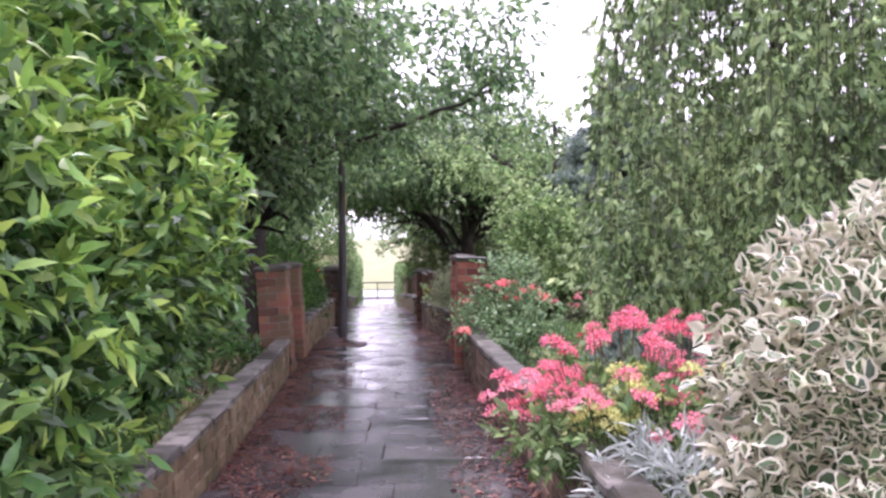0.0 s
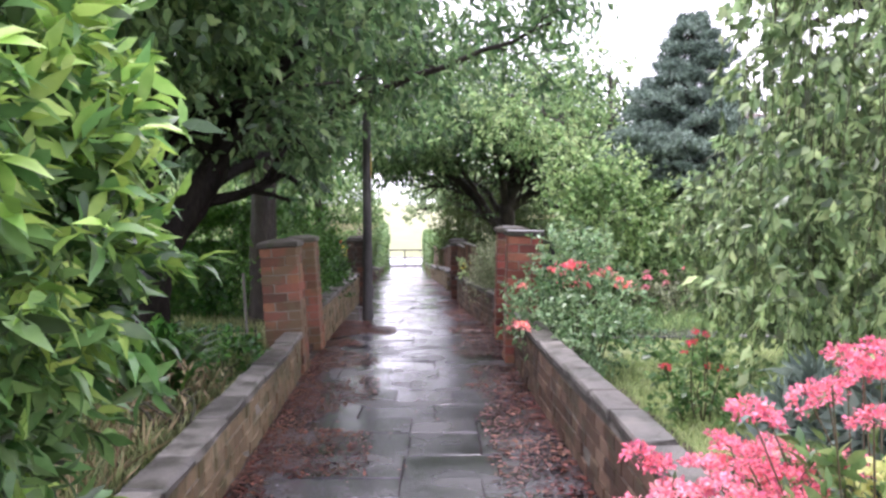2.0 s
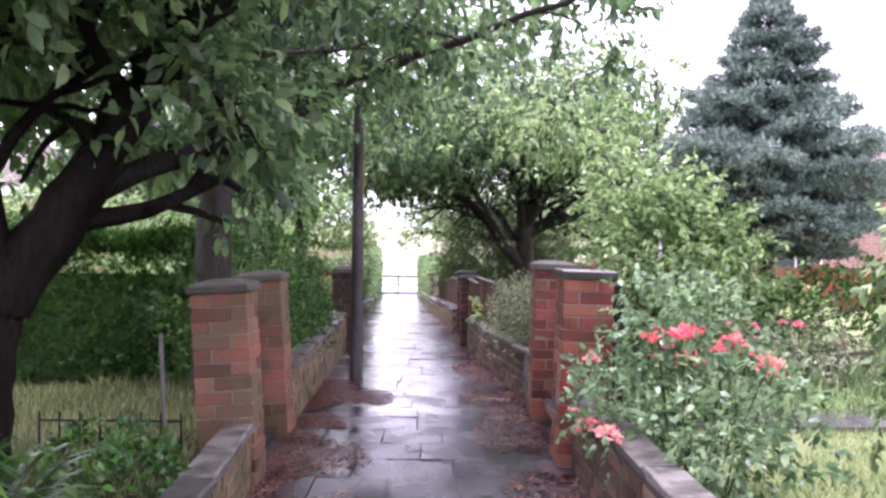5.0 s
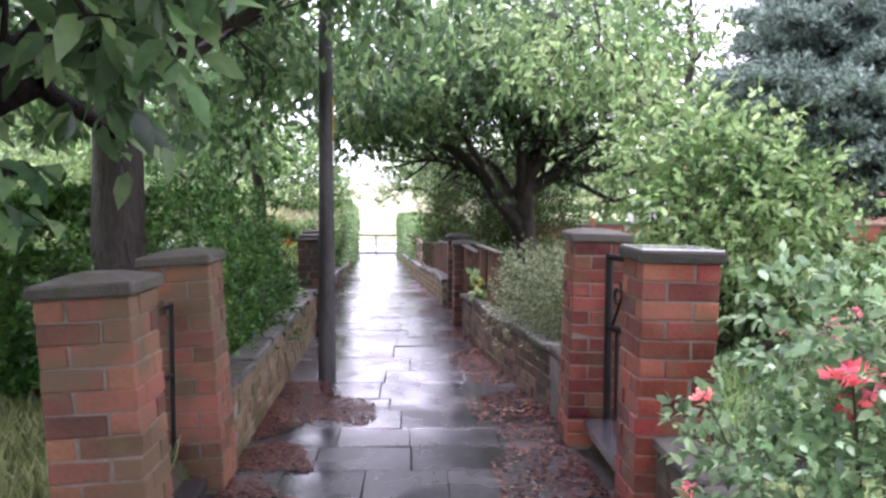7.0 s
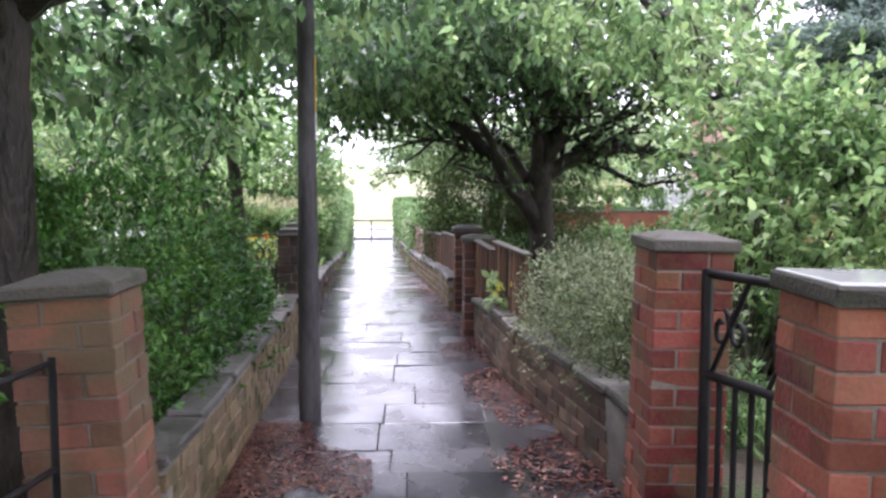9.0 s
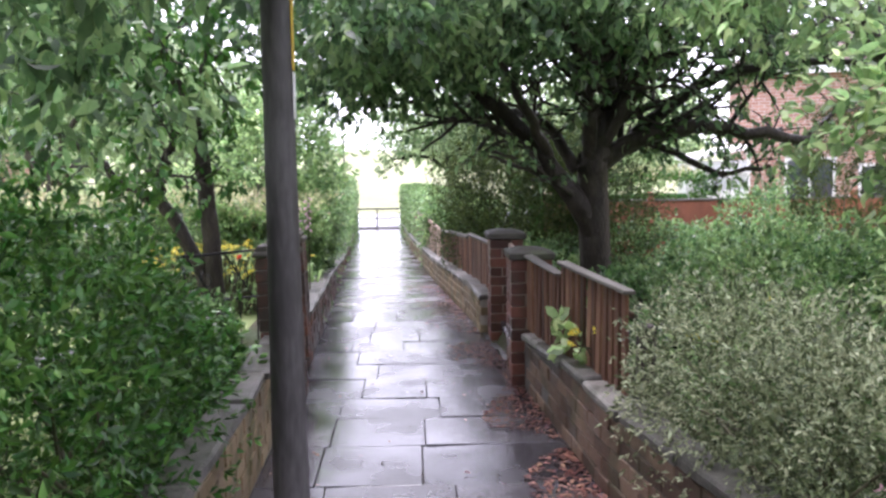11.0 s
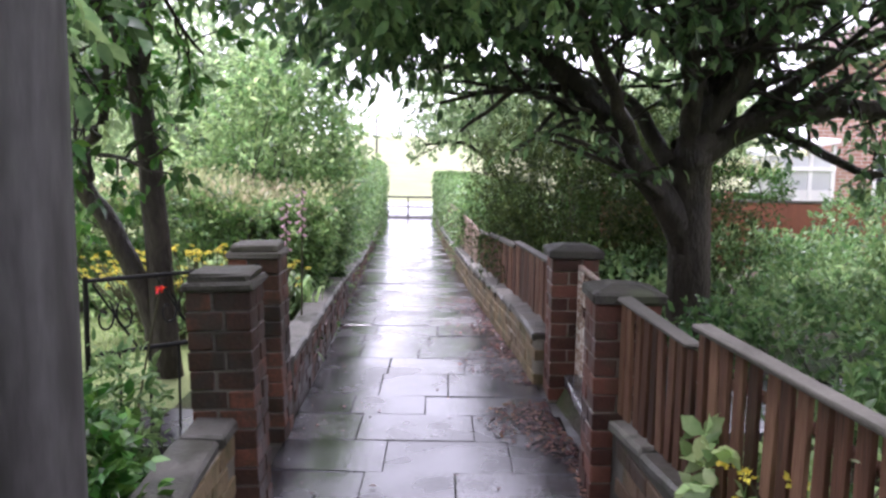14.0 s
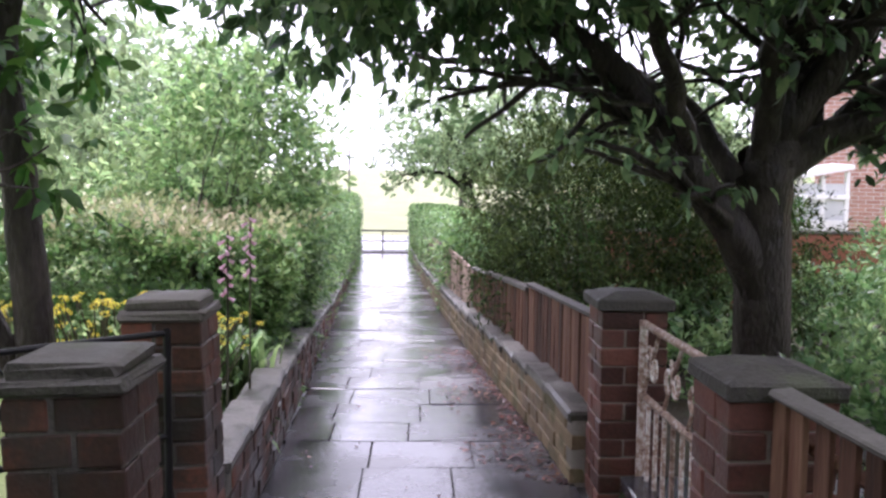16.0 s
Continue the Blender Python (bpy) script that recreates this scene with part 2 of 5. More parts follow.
L_HOLLY = leafy("holly_green_centre", [(0.035, 0.08, 0.03), (0.07, 0.13, 0.05), (0.13, 0.19, 0.09)], 0.4, (0.15, 0.35), 0.15)
L_CREAM = leafy("holly_cream_margin", [(0.62, 0.58, 0.44), (0.76, 0.73, 0.58), (0.83, 0.81, 0.69)], 0.2, (0.2, 0.4), 0.2)
# Far leaves: distance haze is put into the colour, paler and greyer.
L_FAR = leafy("hazed_far_leaf", [(0.115, 0.185, 0.08), (0.2, 0.3, 0.125), (0.34, 0.44, 0.21)], 0.35, (0.4, 0.7), 0.45, light_through=2.0, grey=0.2)
PINK = leafy("valerian_pink_flower", [(0.6, 0.12, 0.18), (0.75, 0.22, 0.3), (0.84, 0.42, 0.48)], 0.3, (0.5, 0.7), 0.3)
L_SILVER = leafy("silver_leaf", [(0.3, 0.36, 0.32), (0.45, 0.5, 0.46)], 0.25, (0.5, 0.7), 0.2)
CORAL = leafy("coral_rose_petal", [(0.82, 0.15, 0.22), (0.9, 0.28, 0.34), (0.94, 0.48, 0.42)], 0.25, (0.4, 0.6), 0.3)
YELLOW = leafy("yellow_flower", [(0.5, 0.43, 0.04), (0.72, 0.62, 0.1)], 0.25, (0.4, 0.6), 0.3)
LIME = leafy("lime_spurge_flower", [(0.42, 0.46, 0.13), (0.64, 0.65, 0.3)], 0.25, (0.4, 0.6), 0.3)
WHITE_PAINT = material("white_paint", [(0.72, 0.73, 0.72), (0.82, 0.82, 0.8)], 3, 40, (0.35, 0.6), 0.1, 0.05)
GLASS_DARK = material("window_glass", [(0.05, 0.06, 0.07), (0.1, 0.12, 0.13)], 1, 5, (0.03, 0.08), 0.0, 0.1, 0.8)
ROOF = material("roof_tile", [(0.06, 0.04, 0.032), (0.12, 0.075, 0.058)], 2, 30, (0.5, 0.8), 0.4, 0.3)
HOUSE_BRICK = material("house_brick", [(0.24, 0.1, 0.07), (0.38, 0.18, 0.13)], 3, 30, (0.6, 0.85), 0.3, 0.3)
GLASS_PALE = material("whitened_glazing", [(0.5, 0.53, 0.54), (0.62, 0.64, 0.64)], 1, 5, (0.05, 0.12), 0.0, 0.1, 0.6)
RED_FENCE = material("red_stained_panel", [(0.17, 0.052, 0.03), (0.27, 0.095, 0.055)], 3, 40, (0.5, 0.8), 0.3, 0.2, stretch=(2, 2, 0.3))

# ---- tools ----
ORG = {}
rng = np.random.default_rng(7)


def thing(name, at=(0, 0, 0), label="", category="", group="", kind=""):
    ob = new(name)
    ob.empty_display_size = 0.1
    ob.location = at
    ORG[ob] = np.array(at, float)
    return tagged(ob, label, category, group, kind)


def raw_mesh(name, verts, polys):
    """A mesh from arrays: verts (n, 3); polys a list of (m, k) index arrays."""
    me = bpy.data.meshes.new(name)
    verts = np.asarray(verts, np.float32)
    me.vertices.add(len(verts))
    me.vertices.foreach_set("co", verts.ravel())
    polys = [np.asarray(p, np.int32) for p in polys if len(p)]
    loops = np.concatenate([p.ravel() for p in polys])
    sizes = np.concatenate([np.full(len(p), p.shape[1], np.int32) for p in polys])
    me.loops.add(len(loops))
    me.loops.foreach_set("vertex_index", loops)
    me.polygons.add(len(sizes))
    me.polygons.foreach_set("loop_start", np.concatenate([[0], np.cumsum(sizes)[:-1]]).astype(np.int32))
    me.update(calc_edges=True)
    return me


def put(name, me, mat, parent=None, label="", kind="", smooth=False, at=None):
    """Links a mesh, given in world coordinates (or round the point at), under its parent."""
    ob = new(name, me)
    if mat and not me.materials:
        me.materials.append(mat)
    if smooth:
        me.shade_smooth()
    org = np.array(at if at is not None else (0, 0, 0), float)
    ORG[ob] = org
    if parent is not None:
        ob.parent = parent
        ob.location = org - ORG[parent]
    else:
        ob.location = org
    return tagged(ob, label, "", "", kind)


def part(name, bm, mat, parent=None, label="", kind="", smooth=False, at=None):
    me = bpy.data.meshes.new(name)
    bm.to_mesh(me)
    bm.free()
    return put(name, me, mat, parent, label, kind, smooth, at)


def box(bm, lo, hi, bevel=0.0, turn=0.0, jitter=0.0):
    lo, hi = Vector(lo), Vector(hi)
    c, s = (lo + hi) / 2, hi - lo
    m = Matrix.Translation(c) @ Matrix.Rotation(turn, 4, "Z") @ Matrix.Diagonal((*s, 1))
    vs = bmesh.ops.create_cube(bm, size=1, matrix=m)["verts"]
    if bevel:
        es = list({e for v in vs for e in v.link_edges})
        vs = bmesh.ops.bevel(bm, geom=es, offset=bevel, segments=1, affect="EDGES", profile=0.5)["verts"]
    if jitter:
        for v in vs:
            v.co += Vector(rng.normal(0, jitter, 3))
    return vs


def tube_arrays(paths, sides=7):
    """Tapered tubes: paths is a list of (points (n, 3), radii (n,))."""
    V, Q, base = [], [], 0
    ang = np.linspace(0, 2 * math.pi, sides, endpoint=False)
    for pts, rad in paths:
        pts, rad = np.asarray(pts, float), np.asarray(rad, float)
        t = np.gradient(pts, axis=0)
        t /= np.linalg.norm(t, axis=1)[:, None] + 1e-9
        ref = np.where(np.abs(t[:, 2:3]) < 0.9, [[0.0, 0, 1]], [[1.0, 0, 0]])
        a = np.cross(t, ref)
        a /= np.linalg.norm(a, axis=1)[:, None] + 1e-9
        b = np.cross(t, a)
        ring = pts[:, None] + rad[:, None, None] * (np.cos(ang)[None, :, None] * a[:, None] + np.sin(ang)[None, :, None] * b[:, None])
        V.append(ring.reshape(-1, 3))
        n = len(pts)
        i = np.arange(n - 1)[:, None] * sides + np.arange(sides)[None]
        j = np.arange(n - 1)[:, None] * sides + (np.arange(sides)[None] + 1) % sides
        Q.append(np.stack([i, j, j + sides, i + sides], -1).reshape(-1, 4) + base)
        base += n * sides
    return np.concatenate(V), [np.concatenate(Q)]


def curve_path(points, r0, r1, n=14, wob=0.0):
    """A smooth path through the given points with a linear taper."""
    p = np.asarray(points, float)
    u = np.linspace(0, len(p) - 1, n)
    out = np.empty((n, 3))
    for k, x in enumerate(u):
        i = min(int(x), len(p) - 2)
        f = x - i
        a, b = p[max(i - 1, 0)], p[i]
        c, d = p[i + 1], p[min(i + 2, len(p) - 1)]
        out[k] = 0.5 * (2 * b + (c - a) * f + (2 * a - 5 * b + 4 * c - d) * f * f + (3 * b - a - 3 * c + d) * f ** 3)
    if wob:
        out[1:] += rng.normal(0, wob, (n - 1, 3))
    return out, np.linspace(r0, r1, n)


def unit(v):
    return v / (np.linalg.norm(v, axis=-1, keepdims=True) + 1e-9)


def leaves(pos, way, size, wide=0.45, fold=0.25, droop=0.25, simple=False, flat=0.5):
    """Leaf blades at pos, pointing along way. flat: how far they face the sky."""
    n = len(pos)
    way = unit(way)
    up = unit(rng.normal(0, 1, (n, 3)) * (1 - flat) + np.array([0, 0, 1.0]) * flat * 1.5)
    side = unit(np.cross(way, up))
    nrm = np.cross(side, way)
    size = np.broadcast_to(np.asarray(size, float), (n,))[:, None]
    if simple:
        shape = np.array([(0, 0, 0), (wide / 2, 0.45, fold * wide / 2), (0, 1, -droop * 0.5), (-wide / 2, 0.45, fold * wide / 2)])
        face = [np.array([[0, 1, 2], [0, 2, 3]])]
    else:
        w = wide / 2
        shape = np.array([(0, 0, 0), (w * 0.8, 0.25, fold * w), (w * 0.85, 0.6, fold * w - droop * 0.3), (0, 1, -droop), (-w * 0.85, 0.6, fold * w - droop * 0.3), (-w * 0.8, 0.25, fold * w), (0, 0.5, -droop * 0.2)])
        face = [np.array([[0, 1, 2, 6], [6, 2, 3, 4], [0, 6, 4, 5]])]
    V = pos[:, None] + size[:, None] * (shape[None, :, 0:1] * side[:, None] + shape[None, :, 1:2] * way[:, None] + shape[None, :, 2:3] * nrm[:, None])
    k = len(shape)
    F = [(f[None] + (np.arange(n) * k)[:, None, None]).reshape(-1, f.shape[1]) for f in face]
    return V.reshape(-1, 3), F


def join(blocks):
    V, P, base = [], {}, 0
    for v, fs in blocks:
        V.append(v)
        for f in fs:
            P.setdefault(f.shape[1], []).append(f + base)
        base += len(v)
    return np.concatenate(V), [np.concatenate(x) for x in P.values()]


def lumps(p, f=1.0, seed=0.0):
    """A cheap smooth noise in -1..1 for arrays of points."""
    x, y, z = p[:, 0] * f + seed, p[:, 1] * f + 1.7 * seed, p[:, 2] * f + 0.6 * seed
    return (np.sin(1.9 * x + 1.3 * np.sin(1.7 * y)) + np.sin(2.3 * y + 1.1 * np.sin(2.1 * z + 1)) + np.sin(2.6 * z + 1.4 * np.sin(1.6 * x + 2))) / 3


def shell(c, r, n, inner=0.7, rough=0.15, f=2.0, seed=0.0, low=-1.0, square=2.0):
    """Points near the surface of a lumpy rounded body, and their outward ways. square: 2 round, 6 boxy."""
    d = unit(rng.normal(0, 1, (n, 3)))
    d = d[d[:, 2] > low]
    q = (np.abs(d) ** square).sum(1) ** (-1 / square)
    k = q * (1 - (1 - inner) * rng.random(len(d)) ** 1.6) * (1 + rough * lumps(d * 2.2, f, seed))
    p = np.array(c) + d * k[:, None] * np.array(r)
    return p, unit(d / np.array(r))


def sprays(p, out, per, length, spread=0.5, up=0.15):
    """For each point a twig along out with per leaves on it: leaf places and ways."""
    n = len(p)
    tw = unit(out + rng.normal(0, spread, (n, 3)) + np.array([0, 0, up]))
    s = rng.random((n, per, 1))
    pos = p[:, None] + tw[:, None] * s * length
    way = unit(tw[:, None] * 0.7 + rng.normal(0, 0.55, (n, per, 3)))
    return pos.reshape(-1, 3), way.reshape(-1, 3)


def foliage(name, blocks, mat, parent, label=""):
    v, f = join(blocks)
    return put(name, raw_mesh(name, v - ORG[parent], f), mat, parent, label, "stuff", at=ORG[parent])


def limbs(name, paths, mat, parent, sides=7, label=""):
    v, f = tube_arrays(paths, sides)
    return put(name, raw_mesh(name, v - ORG[parent], f), mat, parent, label, smooth=True, at=ORG[parent])


def lin(y, ys, xs):
    return float(np.interp(y, ys, xs))


def left_x(y):
    """The foot of the wall on the west side of the path."""
    return lin(y, (-3, 4, 7, 9, 13, 17, 21.6, 28.5, 45), (-0.62, -0.74, -0.85, -0.95, -0.98, -1.02, -1.23, -1.58, -2.42))


def right_x(y):
    return lin(y, (-3, 3.6, 7, 11, 13, 15.7, 17, 21.6, 28.5, 45), (1.3, 1.22, 1.1, 1.02, 0.74, 0.56, 0.45, 0.17, -0.13, -0.6))


def fall(y):
    """The height of the path along its length."""
    return lin(y, (-3, 17.5, 21.6, 28.5, 45, 60), (0, 0, -0.2, -0.54, -1.38, -1.4))

# ---- ground ----


def ground_z(x, y):
    l, r = left_x(y), right_x(y)
    z = fall(y)
    if y > 46.2:
        rise = 0.028 * max(0, y - 58) + 0.03 * max(0, x) * min(1, max(0, (y - 60) / 40))
        return -1.45 + min(rise, 6)
    if l - 0.1 < x < r + 0.1:
        return z - 0.016
    k = min(1, max(0, y + 10) / 8)
    return z + 0.16 * k + 0.02 * math.sin(2.1 * x) * math.sin(1.7 * y)


def ground_sheet():
    ys = [-80, -40, -20, -8] + list(np.arange(-3, 45.9, 0.7)) + [46.05, 50, 55, 60, 70, 85, 100, 130, 180, 260, 400, 700]
    lo = [-500, -250, -120, -60, -30, -18, -12, -9, -7, -5.5, -4.2, -3.2, -2.4, -1.7, -1.1, -0.6, -0.18]
    rows, n = [], 0
    for y in ys:
        l, r = left_x(y), right_x(y)
        xs = [l + o for o in lo] + [l - 0.08, (l + r) / 2, r + 0.08] + [r - o for o in reversed(lo)]
        rows += [(x, y, ground_z(x, y)) for x in xs]
        n = len(xs)
    i = (np.arange(len(ys) - 1)[:, None] * n + np.arange(n - 1)[None]).ravel()
    me = raw_mesh("ground", np.array(rows), [np.stack([i, i + 1, i + 1 + n, i + n], -1)])
    me.materials.append(SOIL)
    me.materials.append(TURF)
    me.materials.append(MEADOW)
    me.materials.append(GRIT)
    for p in me.polygons:
        x, y, _ = p.center
        l, r = left_x(y), right_x(y)
        m = 0
        if y > 54:
            m = 2
        elif l - 0.1 < x < r + 0.1:
            m = 3
        elif x > r + 0.5 and y < 10 or x < l - 0.5 and (12.5 < y < 18.5 or y < 10.8) or abs(x) > 4.5:
            m = 1
        p.material_index = m
    ob = put("ground", me, None)
    return tagged(ob, "damp garden soil and mown lawn beside the path", "ground", "", "structure")


ground_sheet()
road = bmesh.new()
box(road, (-60, 47.2, -1.6), (60, 56, -1.38), 0.02)
ROAD = material("wet_pale_asphalt", [(0.14, 0.14, 0.145), (0.24, 0.24, 0.245)], 1.5, 60, (0.1, 0.35), 0.3, 0.05, 0.7, dist=0.004)
tagged(part("road", road, ROAD), "wet grey asphalt road crossing beyond the gate", "road", "", "structure")

# ---- walls, copings, pillars ----


def brick_meshes(length, kind):
    out = []
    for k in range(3):
        bm = bmesh.new()
        box(bm, (-length / 2 - 0.0025, -0.0505, -0.038), (length / 2 + 0.0025, 0.0505, 0.038), 0.0045, 0, 0.0015)
        me = bpy.data.meshes.new("brick")
        bm.to_mesh(me)
        bm.free()
        me.materials.append(kind)
        out.append(me)
    return out


BRICKS = {(k, s): brick_meshes(s, m) for k, m in (("red", BRICK_RED), ("mossy", BRICK_MOSSY), ("russet", BRICK_RUSSET), ("buff", BRICK_BUFF), ("dark", BRICK_DARK), ("brown", BRICK_BROWN)) for s in (0.215, 0.1775, 0.1475)}
PENDING = []


def lay(parent, kind, size, at, turn):
    PENDING.append((parent, kind, size, at, turn))


COURSE = 0.083


def wall(name, label, y0, y1, face, height, side, kind, cop=0.055, coplen=(0.45, 0.75), notched=False, step=0.0):
    """A low brick wall along the path. face(y): its foot on the path; side: 1 on the east, -1 on the west; height(y): top of the bricks over the path."""
    t = 0.155
    ys = np.arange(y0, y1 + 0.01, (y1 - y0) / max(2, round((y1 - y0) / 0.5)))
    V, Q = [], []
    for y in ys:
        x0, x1 = face(y) + side * 0.007, face(y) + side * t
        z0, z1 = fall(y) - 0.15, fall(y) + height(y) - 0.004
        V += [(x0, y, z0), (x0, y, z1), (x1, y, z1), (x1, y, z0)]
    n = len(ys)
    for i in range(n - 1):
        a, b = 4 * i, 4 * i + 4
        Q += [(a, a + 1, b + 1, b), (a + 1, a + 2, b + 2, b + 1), (a + 2, a + 3, b + 3, b + 2)]
    Q += [(0, 3, 2, 1), (4 * n - 4, 4 * n - 3, 4 * n - 2, 4 * n - 1)]
    w = put(name, raw_mesh(name, np.array(V), [np.array(Q)]), MORTAR if kind == "buff" else MORTAR_DARK)
    tagged(w, label, "wall", "", "structure")
    y = y0
    c = 0
    nmax = int(max(height(v) for v in ys) / COURSE + 0.5)
    for c in range(nmax):
        y = y0 + (0.1125 if c % 2 else 0)
        while y + 0.215 < y1 + 0.02:
            ym = y + 0.1075
            z = COURSE * (c + 0.5)
            if z + 0.03 < height(ym) + 0.02:
                dx = (face(ym + 0.1) - face(ym - 0.1)) / 0.2
                lay(w, kind, 0.215, (face(ym) + side * 0.05 + rng.normal(0, 0.003), ym, fall(ym) + z), math.pi / 2 - math.atan(dx) + rng.normal(0, 0.012))
            y += 0.225
    y = y0
    while y < y1 - 0.05:
        L = min(rng.uniform(*coplen), y1 - y)
        if y1 - y - L < 0.2:
            L = y1 - y
        ym = y + L / 2
        bm = bmesh.new()
        vs = box(bm, (-0.088, -L / 2 + 0.006, 0), (0.088, L / 2 - 0.006, cop), 0.012, 0, 0.003)
        bmesh.ops.subdivide_edges(bm, edges=[e for e in bm.edges if abs(e.verts[0].co.y - e.verts[1].co.y) > 0.2], cuts=3)
        for v in bm.verts:
            v.co += Vector((0.006 * noise.noise(v.co * 9 + Vector((ym, 0, 0))), 0, 0.005 * noise.noise(v.co * 11 + Vector((0, ym, 3)))))
        dx = (face(ym + 0.1) - face(ym - 0.1)) / 0.2
        slope = (fall(ym + 0.2) + height(ym + 0.2) - fall(ym - 0.2) - height(ym - 0.2)) / 0.4
        ob = part("coping_stone", bm, COPING, w, at=(face(ym) + side * 0.075, ym, fall(ym) + height(ym) - 0.002 + rng.uniform(0, step)))
        ob.rotation_euler = (math.atan(slope) + (0.07 if notched else 0) + rng.normal(0, 0.008), rng.normal(0, 0.015), -math.atan(dx) + rng.normal(0, 0.015))
        y += L
    return w


wall("wall_west_1", "low mossy buff brick wall with grey stone coping", -2.6, 8.33, lambda y: left_x(y), lambda y: 0.335, -1, "buff", step=0.015)
wall("wall_west_2", "low mossy buff brick wall with stepped stone coping", 10.06, 14.58, lambda y: left_x(y), lambda y: 0.42, -1, "buff", step=0.02)
wall("wall_west_3", "low dark brick wall with notched stone coping", 15.95, 22.5, lambda y: left_x(y), lambda y: lin(y, (16, 19, 22.5), (0.36, 0.33, 0.26)), -1, "dark", coplen=(0.36, 0.44), notched=True)
wall("wall_west_4", "low kerb wall under the clipped hedge", 22.5, 44.6, lambda y: left_x(y), lambda y: 0.22, -1, "dark", coplen=(0.8, 1.0))
wall("wall_east_1", "low brick wall with grey stone coping", -2.6, 8.78, lambda y: right_x(y), lambda y: 0.45, 1, "brown", step=0.015)
wall("wall_east_2", "low brown brick wall below a timber fence", 10.66, 14.9, lambda y: right_x(y), lambda y: lin(y, (10.6, 12, 13.5, 14.9), (0.42, 0.4, 0.42, 0.33)), 1, "brown", step=0.02)
wall("wall_east_3", "low pale brick wall below a timber fence", 16.8, 44.6, lambda y: right_x(y), lambda y: lin(y, (16.8, 22, 30), (0.32, 0.3, 0.3)), 1, "buff", coplen=(0.4, 0.6), notched=True)


def pillar(x, y, courses, kind, cap, label, lean=0.0, capw=0.375, square=0.33, stepped=False, peak=0.028):
    """A brick gate pillar, one and a half bricks square, with its near west corner at x, y."""
    c = np.array((x + square / 2, y + square / 2, fall(y)))
    p = thing("gate_pillar", c, label, "pillar", "brick gate pillars")
    h = courses * COURSE
    bm = bmesh.new()
    s = square / 2 - 0.005
    box(bm, (-s, -s, -0.1), (s, s, h))
    part("mortar_core", bm, MORTAR_DARK if kind == "dark" else MORTAR, p, at=c)
    k = square - 0.1025 - 0.0125
    for i in range(courses):
        z = fall(y) + COURSE * (i + 0.5)
        f = 1 if i % 2 else -1
        for q in range(4):
            a = q * math.pi / 2
            blen = 0.215 if square > 0.3 else round(square - 0.115, 4)
            off = f * (square / 2 - blen / 2)
            dx, dy = off, -(square / 2 - 0.05)
            px, py = math.cos(a) * dx - math.sin(a) * dy, math.sin(a) * dx + math.cos(a) * dy
            lay(p, kind, blen, (c[0] + px + rng.normal(0, 0.0015), c[1] + py + rng.normal(0, 0.0015), z), a + rng.normal(0, 0.006))
    bm = bmesh.new()
    w = capw / 2
    if stepped:
        box(bm, (-w, -w, h), (w, w, h + 0.035), 0.01, 0, 0.003)
        box(bm, (-w * 0.86, -w * 0.86, h + 0.03), (w * 0.86, w * 0.86, h + 0.075), 0.012, 0, 0.003)
    else:
        vs = box(bm, (-w, -w, h), (w, w, h + 0.05), 0.008, 0, 0.002)
        top = [f for f in bm.faces if f.normal.z > 0.9]
        r = bmesh.ops.inset_region(bm, faces=top, thickness=w * 0.55, use_even_offset=True)
        for f in top:
            for v in f.verts:
                v.co.z += peak
    part("capstone", bm, CAPSTONE if cap is CAP_SKY_WHITE else cap, p, at=c)
    # Thin white plate added on the dark cap as its painted sky reflection.
    if cap is CAP_SKY_WHITE:
        bm = bmesh.new()
        box(bm, (-w + 0.01, -w + 0.01, h + 0.048), (w - 0.01, w - 0.01, h + 0.058), 0.004, 0, 0.001)
        part("capstone_top", bm, cap, p, "smooth wet top, coloured white for the sky's reflection", at=c)
    if lean:
        p.rotation_euler = (0, lean, 0)
    return p


pillar(-1.22, 8.3, 14, "mossy", CAPSTONE, "red brick gate pillar with a dark weathered capstone", -0.06)
pillar(-1.25, 9.6, 14, "mossy", CAPSTONE, "leaning red brick gate pillar with mossy face and dark capstone", -0.065)
pillar(0.98, 8.82, 15, "red", CAP_SKY_WHITE, "bright red brick gate pillar with a wet capstone, sky reflection painted on top", 0.025, peak=0.002)
pillar(0.98, 10.31, 15, "red", CAPSTONE, "red brick gate pillar beside a black iron gate", 0.025)
pillar(-1.17, 14.62, 12, "dark", CAPSTONE, "sooty brick gate pillar with a stepped dark capstone", -0.035, 0.3, 0.2625, stepped=True)
pillar(-1.25, 15.6, 12, "dark", CAPSTONE, "sooty brick gate pillar with a stepped capstone beside foxgloves", -0.03, 0.29, 0.2625, stepped=True)
pillar(0.53, 14.92, 11, "russet", CAPSTONE, "brown brick gate pillar at the end of a timber fence", 0, 0.33, 0.2925)
pillar(0.53, 16.45, 11, "russet", CAPSTONE, "brown brick gate pillar with pale mortar and dark capstone", 0, 0.345, 0.2925)

# ---- lamp post ----
lp = thing("lamp_post", (-0.65, 12.2, 0), "dark grey painted steel lamp post with a yellow tag", "lamp post")
limbs("column", [(np.array([(-0.65, 12.2, z) for z in (-0.05, 0.02, 0.6, 1.6, 3.2, 6.5)]), np.array([0.073, 0.071, 0.068, 0.059, 0.053, 0.04]))], POST, lp, 20)
bm = bmesh.new()
box(bm, (0.054, -0.02, 1.78), (0.061, 0.02, 1.95), 0.002)
part("white_sticker", bm, WHITE_PAINT, lp, at=(-0.65, 12.2, 0))
bm = bmesh.new()
box(bm, (0.053, -0.02, 1.955), (0.06, 0.02, 2.3), 0.002)
